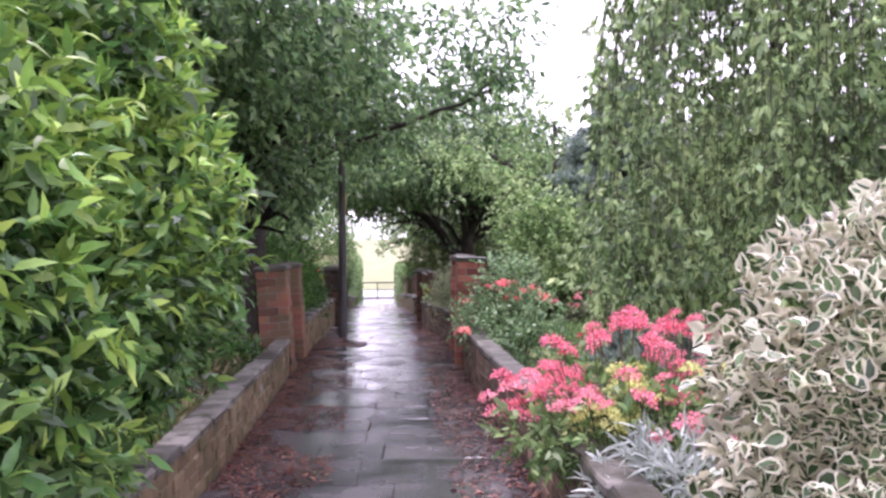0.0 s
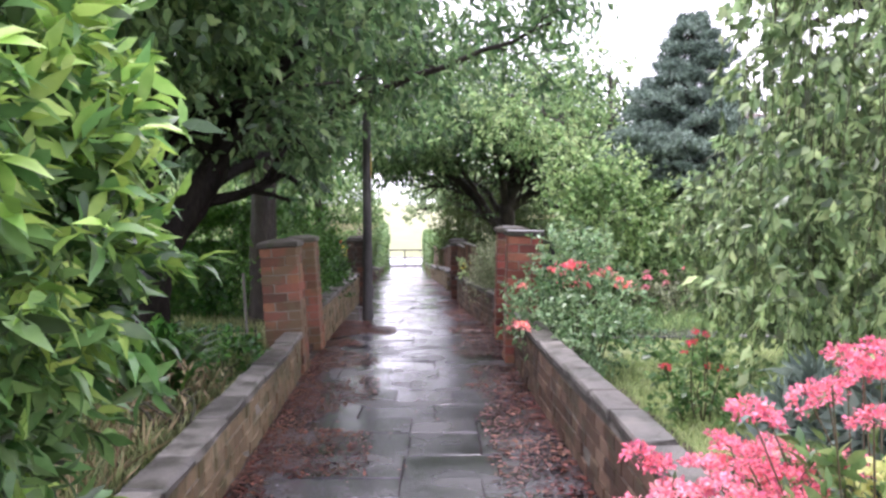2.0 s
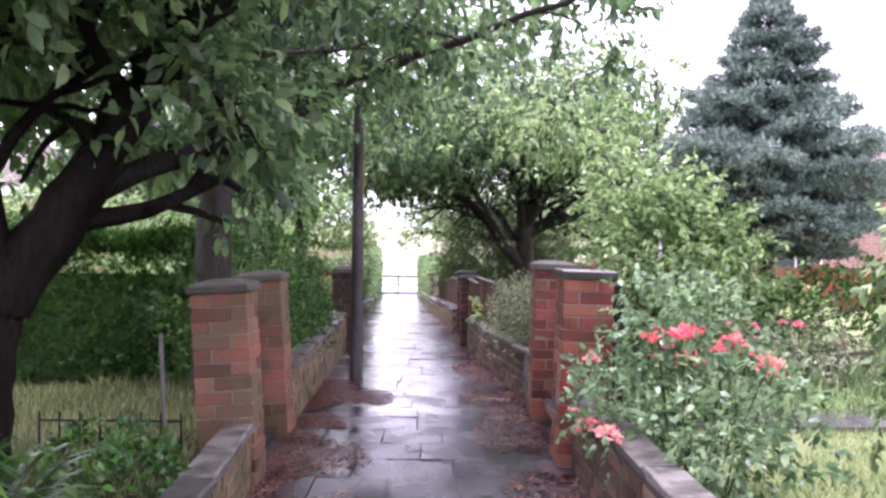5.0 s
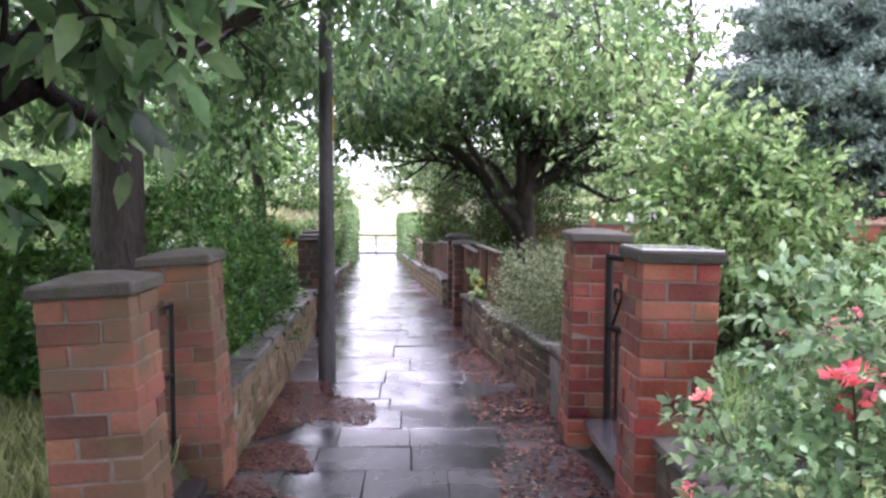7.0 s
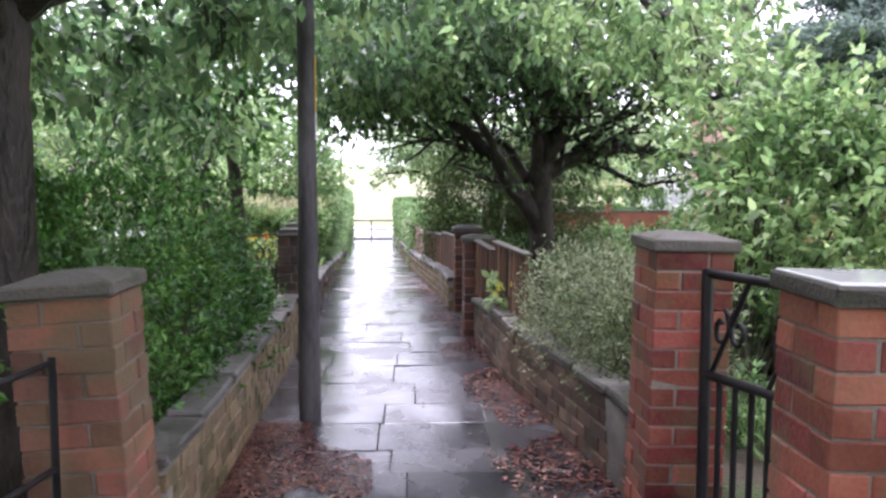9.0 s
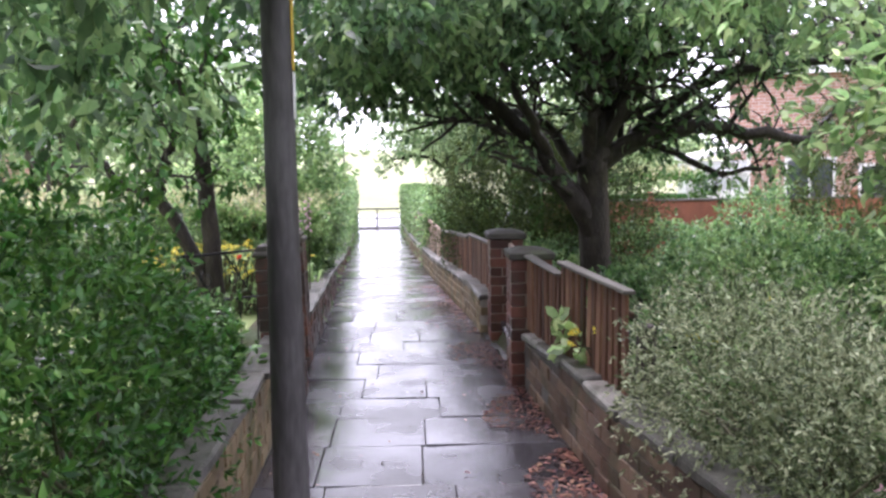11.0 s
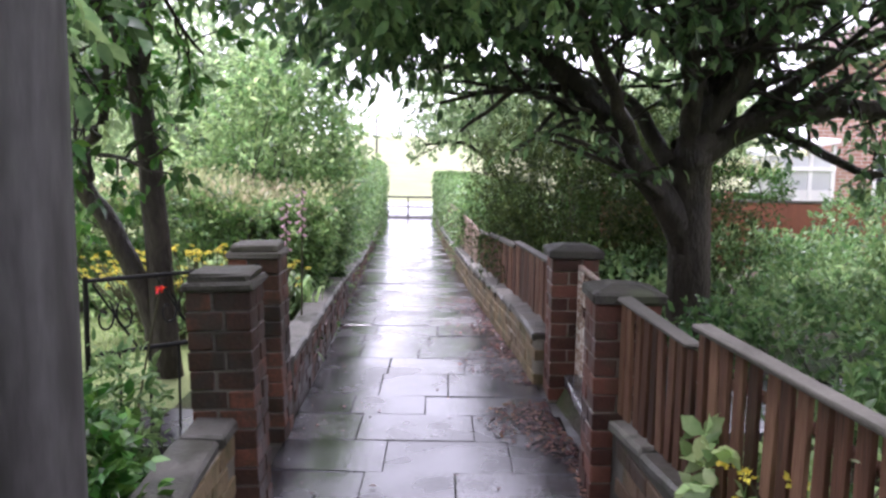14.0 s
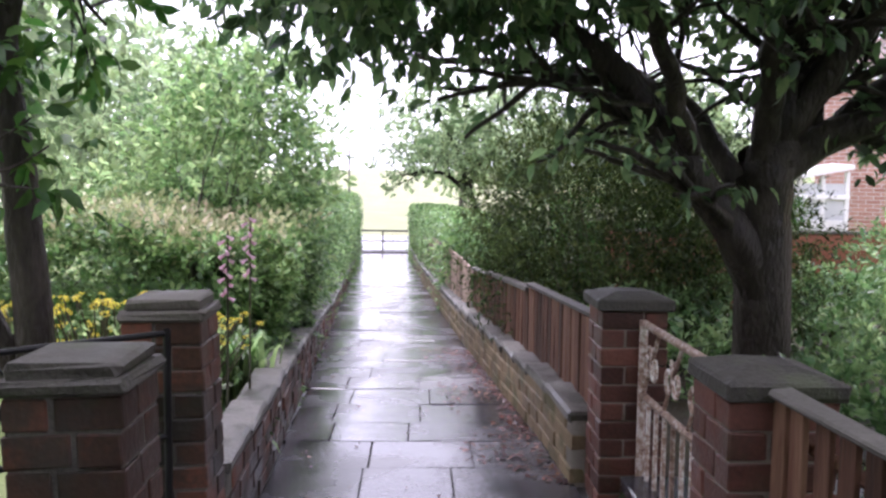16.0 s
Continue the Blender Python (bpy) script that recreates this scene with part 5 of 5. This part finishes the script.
flowering("yellow_loosestrife", (-1.9, 17.3, 0.1), "drift of upright yellow flowers behind the pillars", [((-2.0, 17.3, 0.4), (0.75, 0.3, 0.32), 280)], L_YELLOW, 0.05, cloud((-2.0, 17.3, 0.66), (0.85, 0.3, 0.2), 190, -0.6), 0.026, YELLOW, petals=30, petal=0.45)
flowering("poppy", (-1.62, 14.75, 0.12), "single red poppy on a tall stem", [((-1.6, 14.75, 0.4), (0.25, 0.3, 0.3), 130)], L_ROSE, 0.06, [(-1.3, 14.6, 1.0)], 0.02, leafy("poppy_red_petal", [(0.65, 0.02, 0.02), (0.8, 0.06, 0.04)]), petals=30, petal=0.9)
flowering("marguerite", (1.75, 11.0, 0.15), "pale pink daisies among weeds", [((1.8, 11.1, 0.3), (0.3, 0.4, 0.2), 120)], L_ROSE, 0.05, cloud((1.5, 11.4, 0.5), (0.3, 0.4, 0.15), 8), 0.03, leafy("pale_pink_petal", [(0.6, 0.3, 0.4), (0.7, 0.5, 0.55)]), petals=24, petal=0.7)
BELL = leafy("foxglove_bell", [(0.5, 0.27, 0.36), (0.68, 0.48, 0.55)])
for x, y, z1 in ((-1.22, 16.9, 1.22), (-1.14, 17.05, 1.3)):
    fx = thing("foxglove", (x, y, 0.1), "tall pink foxglove spike", "flowering plant", "foxgloves")
    limbs("stem", [(np.array([(x, y, 0.1), (x + 0.01, y, z1)]), np.array([0.009, 0.004]))], TWIG, fx, 6)
    for k, z in enumerate(np.linspace(z1 - 0.32, z1 - 0.02, 14)):
        d = np.array((math.cos(k * 2.4), math.sin(k * 2.4), -0.55))
        limbs("bell", [(np.array((x, y, z)) + d * np.linspace(0.004, 0.036, 5)[:, None], np.array((0.003, 0.006, 0.007, 0.008, 0.011)))], BELL, fx, 7)
    pos, way = sprays(np.array([(x, y, 0.2)] * 14), np.tile((0.0, 0, 0.4), (14, 1)), 2, 0.12, 0.9, 0.2)
    foliage("leaves", [leaves(pos, way, 0.13, 0.4, 0.2, 0.3, False, 0.4)], L_ROSE, fx)

# ---- garden paths behind the gates ----


def garden_path(name, x0, x1, y0, y1, z):
    g = thing(name, ((x0 + x1) / 2, (y0 + y1) / 2, z), "wet grey slab garden path behind a gate", "garden path", "", "structure")
    x = x0
    while x < x1 - 0.2:
        L = min(0.55, x1 - x)
        bm = bmesh.new()
        box(bm, (-L / 2 + 0.004, -(y1 - y0) / 2, -0.06), (L / 2 - 0.004, (y1 - y0) / 2, 0), 0.006, 0, 0.002)
        part("slab", bm, SLAB, g, at=(x + L / 2, (y0 + y1) / 2, z + rng.normal(0, 0.003)))
        x += L


garden_path("garden_path_1", -1.9, -0.98, 8.7, 9.5, 0.1)
garden_path("garden_path_2", 1.05, 6.0, 9.25, 10.2, 0.2)
garden_path("garden_path_3", -4.0, -1.08, 15.0, 15.55, 0.2)
garden_path("garden_path_4", 0.6, 5.0, 15.3, 16.35, 0.2)

# ---- shrubs of the far east garden ----
bush("leafy_shrub", (3.0, 15.2, 0.1), "low dense green shrub in the garden", [((2.7, 15.0, 0.5), (0.8, 0.5, 0.42), 900, 2.2), ((3.6, 16.6, 0.4), (1.0, 0.8, 0.45), 900, 2.2)], L_HEDGE_PALE, 0.065, 7, 0.24, 0.5, simple=True, rough=0.35, lump=3.0)
bush("pale_shrub", (3.2, 19.8, 0.0), "pale green shrub in the garden", [((2.9, 19.9, 0.15), (1.3, 0.9, 0.5), 1100, 2.2), ((4.6, 20.6, 0.12), (1.2, 1.0, 0.48), 1000, 2.2), ((5.6, 22.3, 0.4), (0.8, 0.8, 0.7), 600, 2.0)], L_ROSE, 0.08, 7, 0.22, 0.5, simple=True)
bush("golden_conifer", (3.4, 13.9, 0.1), "golden green rounded conifer", [((3.5, 14.4, 0.65), (0.45, 0.45, 0.55), 700, 2.2)], L_YELLOW, 0.05, 8, 0.12, 0.25, simple=True)
bush("dark_cypress", (6.1, 21.0, -0.1), "tall narrow dark cypress", [((6.1, 21.0, 1.0), (0.68, 0.65, 1.55), 2000, 2.0)], L_DARK, 0.07, 8, 0.14, 0.25, 0.1, 0.2, 0.3, 0.8, True)
bush("dark_shrub", (2.2, 11.4, 0.1), "dark shrub beneath the spruce", [((4.6, 12.4, 0.5), (1.5, 0.8, 0.6), 900, 2.2), ((6.5, 13.0, 0.9), (1.3, 1.2, 0.9), 900, 2.2)], L_HEDGE, 0.075, 7, 0.15, 0.5, simple=True)
bush("pale_leaved_shrub", (-3.5, 18.2, 0.1), "loose shrub with pale pink tips", [((-3.4, 19.0, 0.75), (1.3, 0.7, 0.5), 700, 2.0)], L_WEEP, 0.06, 7, 0.15, 0.5, simple=True)
tree("light_cherry", (3.5, 14.8, 0.1), "light leaved tree arching towards the path", [([(3.5, 14.8, 0), (3.45, 14.8, 1.0), (3.1, 14.7, 2.2)], 0.1, 0.07)],
     [([(3.15, 14.7, 2.0), (2.4, 14.3, 2.8), (1.4, 13.8, 3.3)], 0.06, 0.02, 0.9), ([(3.15, 14.7, 2.0), (3.2, 14.9, 3.0), (3.2, 15.0, 3.8)], 0.06, 0.02, 0.9)], BARK_GREY, L_YELLOW, 0.085,
     [((2.0, 14.2, 3.0), (1.2, 1.2, 0.8), 650), ((1.2, 13.4, 2.9), (1.0, 1.1, 0.5), 340), ((1.1, 11.9, 2.65), (0.8, 1.1, 0.45), 240)], gap=0.1)

# ---- buildings ----


def window(parent, x, y, z, w, h, axis="y"):
    """A framed window standing proud of a wall that faces -y."""
    fr = bmesh.new()
    for lo, hi in (((-w / 2, -0.05, 0), (-w / 2 + 0.07, 0.02, h)), ((w / 2 - 0.07, -0.05, 0), (w / 2, 0.02, h)), ((-w / 2 + 0.07, -0.05, 0), (w / 2 - 0.07, 0.02, 0.07)), ((-w / 2 + 0.07, -0.05, h - 0.07), (w / 2 - 0.07, 0.02, h)), ((-0.03, -0.045, 0.07), (0.03, 0.02, h - 0.07))):
        box(fr, lo, hi, 0.008)
    win = part("window", fr, WHITE_PAINT, parent, "white framed window", at=(x, y, z))
    pn = bmesh.new()
    box(pn, (-w / 2 + 0.06, -0.02, 0.06), (w / 2 - 0.06, -0.005, h - 0.06))
    part("pane", pn, GLASS_DARK, win, at=(x, y, z))
    sl = bmesh.new()
    box(sl, (-w / 2 - 0.06, -0.1, -0.07), (w / 2 + 0.06, 0.02, 0), 0.01)
    part("sill", sl, WHITE_PAINT, win, at=(x, y, z))


def brickwork(name, base):
    """Coursed brick seen from far off."""
    m = base.copy()
    m.name = name
    n, l = m.node_tree.nodes, m.node_tree.links
    br, geo, mp = n.new("ShaderNodeTexBrick"), n.new("ShaderNodeNewGeometry"), n.new("ShaderNodeMapping")
    mp.inputs["Rotation"].default_value = (radians(90), 0, 0)
    br.inputs["Scale"].default_value, br.inputs["Mortar Size"].default_value = 1.0, 0.007
    br.inputs["Brick Width"].default_value, br.inputs["Row Height"].default_value = 0.225, 0.075
    br.inputs["Color1"].default_value, br.inputs["Color2"].default_value, br.inputs["Mortar"].default_value = (0.36, 0.18, 0.135, 1), (0.48, 0.27, 0.21, 1), (0.56, 0.52, 0.47, 1)
    l.new(geo.outputs["Position"], mp.inputs[0])
    l.new(mp.outputs[0], br.inputs[0])
    bs = next(k for k in n if k.type == "BSDF_PRINCIPLED")
    l.new(br.outputs[0], bs.inputs["Base Color"])
    return m


FAR_BRICK = brickwork("far_coursed_brick", HOUSE_BRICK)


def house(name, label, x0, x1, y0, y1, z0, z1, ridge, wins, fascia=True, turn=0.0):
    h = thing(name, (x0, y0, z0), label, "house")
    h.rotation_euler = (0, 0, turn)
    c = ORG[h]
    bm = bmesh.new()
    box(bm, (x0, y0, z0 - 0.5), (x1, y1, z1))
    part("wall", bm, FAR_BRICK, h)
    bm = bmesh.new()
    o = 0.3
    q = [bm.verts.new(p) for p in ((x0 - o, y0 - o, z1), (x1 + o, y0 - o, z1), (x1 + o, y1 + o, z1), (x0 - o, y1 + o, z1), (x0 + 1.5, (y0 + y1) / 2, ridge), (x1 - 1.5, (y0 + y1) / 2, ridge))]
    for f in ((0, 1, 5, 4), (1, 2, 5), (2, 3, 4, 5), (3, 0, 4), (3, 2, 1, 0)):
        bm.faces.new([q[i] for i in f])
    part("roof", bm, ROOF, h)
    if fascia:
        bm = bmesh.new()
        box(bm, (x0 - o - 0.02, y0 - o - 0.03, z1 - 0.18), (x1 + o + 0.02, y0 - o, z1 + 0.03), 0.01)
        part("fascia", bm, WHITE_PAINT, h)
    for x, z, w, hh in wins:
        window(h, x, y0, z, w, hh)
    return h


house("brick_house", "red brick house with white windows and tiled roof", 7.4, 14.9, 29.0, 37, -0.6, 3.6, 5.0, ((9.2, 0.45, 1.1, 1.1), (10.9, 0.3, 1.4, 1.1), (11.4, 2.35, 1.4, 0.9)), turn=-0.46)
house("brick_house", "red brick house beyond the lawn", 11.3, 19, 19.5, 27, 0.0, 4.0, 5.7, ((13.2, 0.9, 1.4, 1.1), (13.2, 2.6, 1.4, 1.0)), turn=-0.5)
house("low_brick_house", "low brick house with a white fascia behind the hedge", -17.5, -9.8, 25, 31, -0.3, 2.6, 4.2, ((-11.1, 0.9, 1.2, 1.0), (-14.0, 0.9, 1.6, 1.0)))
cv = thing("conservatory", (6.70, 29.0, -0.5), "white framed lean-to conservatory against the house", "conservatory")
for x in (6.05, 6.48, 6.90, 7.34):
    bm = bmesh.new()
    box(bm, (x - 0.04, 27.6, -0.6), (x + 0.04, 27.68, 1.5 + 0.17 * (x - 6.05)), 0.01)
    part("mullion", bm, WHITE_PAINT, cv)
for nm, lo, hi, mt in (("base_panel", (6.00, 27.62, -0.7), (7.38, 27.66, 0.85), WHITE_PAINT), ("rail", (6.00, 27.58, 1.22), (7.38, 27.7, 1.3), WHITE_PAINT), ("glazing", (6.02, 27.64, 0.85), (7.36, 27.65, 1.5), GLASS_PALE), ("side_wall", (5.98, 27.7, -0.7), (6.02, 28.3, 1.45), WHITE_PAINT)):
    bm = bmesh.new()
    box(bm, lo, hi, 0.004)
    part(nm, bm, mt, cv)
bm = bmesh.new()
q = [bm.verts.new(p) for p in ((5.90, 27.5, 1.48), (7.40, 27.5, 1.76), (7.40, 28.35, 1.8), (5.90, 28.35, 1.53), (5.90, 27.5, 1.56), (7.40, 27.5, 1.83), (7.40, 28.35, 1.88), (5.90, 28.35, 1.61))]
for f in ((0, 1, 2, 3), (7, 6, 5, 4), (0, 4, 5, 1), (1, 5, 6, 2), (2, 6, 7, 3), (3, 7, 4, 0)):
    bm.faces.new([q[i] for i in f])
part("roof", bm, WHITE_PAINT, cv)
rf = thing("panel_fence", (4.7, 23.6, -0.2), "red stained timber panel fence across the garden", "fence")
x = 2.2
while x < 10:
    bm = bmesh.new()
    box(bm, (x + 0.055, 23.58, -0.45), (x + 1.745, 23.62, 0.84), 0.01)
    part("panel", bm, RED_FENCE, rf)
    bm = bmesh.new()
    box(bm, (x - 0.05, 23.55, -0.45), (x + 0.05, 23.65, 1.0), 0.01)
    part("post", bm, RED_FENCE, rf)
    bm = bmesh.new()
    box(bm, (x + 0.055, 23.56, 0.842), (x + 1.745, 23.64, 0.88), 0.005)
    part("capping", bm, FENCE_TOP, rf)
    x += 1.8
hedge("clipped_hedge", "clipped pale green hedge behind the red fence", 2.0, 6.0, 26.3, 27.2, -0.4, 1.15, L_HEDGE, 0.07, 2600, 0.05, tips=TIPS)
fl = thing("far_lamp_column", (-4.2, 62, -1.4), "thin far lamp column beyond the road", "lamp post")
limbs("column", [(np.array([(-4.2, 62, -1.4), (-4.2, 62, 3.2)]), np.array([0.07, 0.05]))], POST, fl, 8)

bush("ground_cover", (2.2, 15.6, 0.1), "low bright green ground cover plants", [((1.9, 14.6, 0.24), (0.6, 0.6, 0.26), 500, 2.0), ((1.7, 13.1, 0.25), (0.5, 0.5, 0.25), 420, 2.0), ((2.7, 13.4, 0.3), (0.6, 0.6, 0.3), 500, 2.0), ((2.4, 16.9, 0.25), (0.9, 0.7, 0.3), 700, 2.0), ((1.4, 18.6, 0.2), (0.5, 0.8, 0.4), 500, 2.0)], L_ROSE, 0.075, 7, 0.22, 0.5, category="plant", simple=True)
bush("ground_cover", (4.6, 15.6, 0.1), "mixed low garden plants", [((4.0, 15.2, 0.3), (0.8, 0.7, 0.35), 500, 2.0), ((5.2, 15.8, 0.4), (0.9, 0.8, 0.5), 500, 2.0), ((3.6, 18.4, 0.2), (1.0, 0.7, 0.35), 600, 2.0)], L_YELLOW, 0.07, 7, 0.12, 0.5, category="plant", simple=True)

# ---- paving and bricks, piece by piece ----
for parent, kind, size, at, turn in PENDING:
    ob = bpy.data.objects.new("brick", BRICKS[(kind, size)][int(rng.integers(3))])
    scene.collection.objects.link(ob)
    ob.parent = parent
    ob.location = np.array(at) - ORG[parent]
    ob.rotation_euler = (rng.normal(0, 0.006), rng.normal(0, 0.006), turn)

pav = thing("pavement", (0, 10, 0), "wet grey stone flag pavement between garden walls", "pavement", "", "structure")


def slab_mesh(w, l):
    bm = bmesh.new()
    box(bm, (-w / 2, -l / 2, -0.05), (w / 2, l / 2, 0), 0.0035, 0, 0.0015)
    me = bpy.data.meshes.new("slab")
    bm.to_mesh(me)
    bm.free()
    me.materials.append(SLAB)
    return me


SLABS = {}
y, rest = -2.6, []
while y < 44.8:
    L = float(rng.choice((0.38, 0.45, 0.45, 0.52, 0.6)))
    l, r = left_x(y) + 0.0, right_x(y)
    cuts = [l]
    first = float(rng.uniform(0.25, 0.6))
    x = l + first
    while x < r - 0.22:
        cuts.append(x)
        x += float(rng.choice((0.45, 0.55, 0.55, 0.65)))
    cuts.append(r)
    for a, b in zip(cuts, cuts[1:]):
        w = round((b - a - 0.005) / 0.005) * 0.005
        zt = fall(y + L / 2) + rng.normal(0, 0.002)
        pitch = math.atan((fall(y + L) - fall(y)) / L)
        if y < 30:
            key = (round(w, 3), L)
            if key not in SLABS:
                SLABS[key] = slab_mesh(w, L - 0.005)
            ob = bpy.data.objects.new("slab", SLABS[key])
            scene.collection.objects.link(ob)
            ob.parent = pav
            ob.location = np.array(((a + b) / 2, y + L / 2, zt)) - ORG[pav]
            ob.rotation_euler = (pitch + rng.normal(0, 0.004), rng.normal(0, 0.005), 0)
        else:
            rest.append(((a + b) / 2, y + L / 2, zt, w, L - 0.005))
    y += L
if rest:
    bm = bmesh.new()
    for cx, cy, cz, w, L in rest:
        box(bm, (cx - w / 2, cy - L / 2, cz - 0.05), (cx + w / 2, cy + L / 2, cz), 0.006)
    part("far_slabs", bm, SLAB, pav, "", "stuff", at=None)
    bpy.data.objects["far_slabs"].location = -Vector(ORG[pav])


def litter(name, n, y0, y1, xa, xb, size, label):
    """Wet fallen leaves lying flat on the paving, thickest against the wall."""
    yy = rng.uniform(y0, y1, n)
    u = rng.random(n) ** 1.5
    xx = np.array([xa(v) + (xb(v) - xa(v)) * k for v, k in zip(yy, u)])
    keep = lumps(np.stack([xx * 2, yy, 0 * xx], -1), 1.7, n * 0.01) + 0.5 * (0.5 - u) > -0.12
    xx, yy = xx[keep], yy[keep]
    n = len(xx)
    zz = np.array([fall(v) for v in yy]) + rng.uniform(0.004, 0.014, n)
    a = rng.uniform(0, 2 * math.pi, n)
    way = np.stack([np.cos(a), np.sin(a), rng.normal(0, 0.12, n)], -1)
    v, f = leaves(np.stack([xx, yy, zz], -1), way, size * rng.uniform(0.5, 1.3, n), 0.55, 0.2, 0.1, False, 0.93)
    ob = put(name, raw_mesh(name, v, f), LITTER)
    tagged(ob, label, "leaf litter", "", "stuff")


litter("leaf_litter", 11000, 0.5, 9.8, lambda y: left_x(y) + 0.02, lambda y: left_x(y) + 0.72, 0.034, "wet reddish fallen leaves along the wall foot")
litter("leaf_litter", 9500, 9.9, 12.1, lambda y: left_x(y) + 0.02, lambda y: left_x(y) + 0.75, 0.03, "wet reddish fallen leaves heaped near the lamp post")
litter("leaf_litter", 3400, 0.5, 8.7, lambda y: right_x(y) - 0.01, lambda y: right_x(y) - 0.5, 0.045, "scattered wet brown leaves along the wall foot")
litter("leaf_litter", 5200, 9.2, 16.4, lambda y: right_x(y) - 0.01, lambda y: right_x(y) - 0.55, 0.036, "wet brown and pale leaves along the wall foot")
litter("leaf_litter", 900, 16.8, 21, lambda y: right_x(y) - 0.01, lambda y: right_x(y) - 0.45, 0.042, "wet brown leaves along the wall foot")
litter("leaf_litter", 500, 1.0, 24, lambda y: left_x(y) + 0.05, lambda y: right_x(y) - 0.05, 0.018, "tiny dark debris lying on the flags")
litter("leaf_litter", 350, 1.0, 21, lambda y: left_x(y) + 0.1, lambda y: right_x(y) - 0.1, 0.035, "single wet leaves lying on the flags")
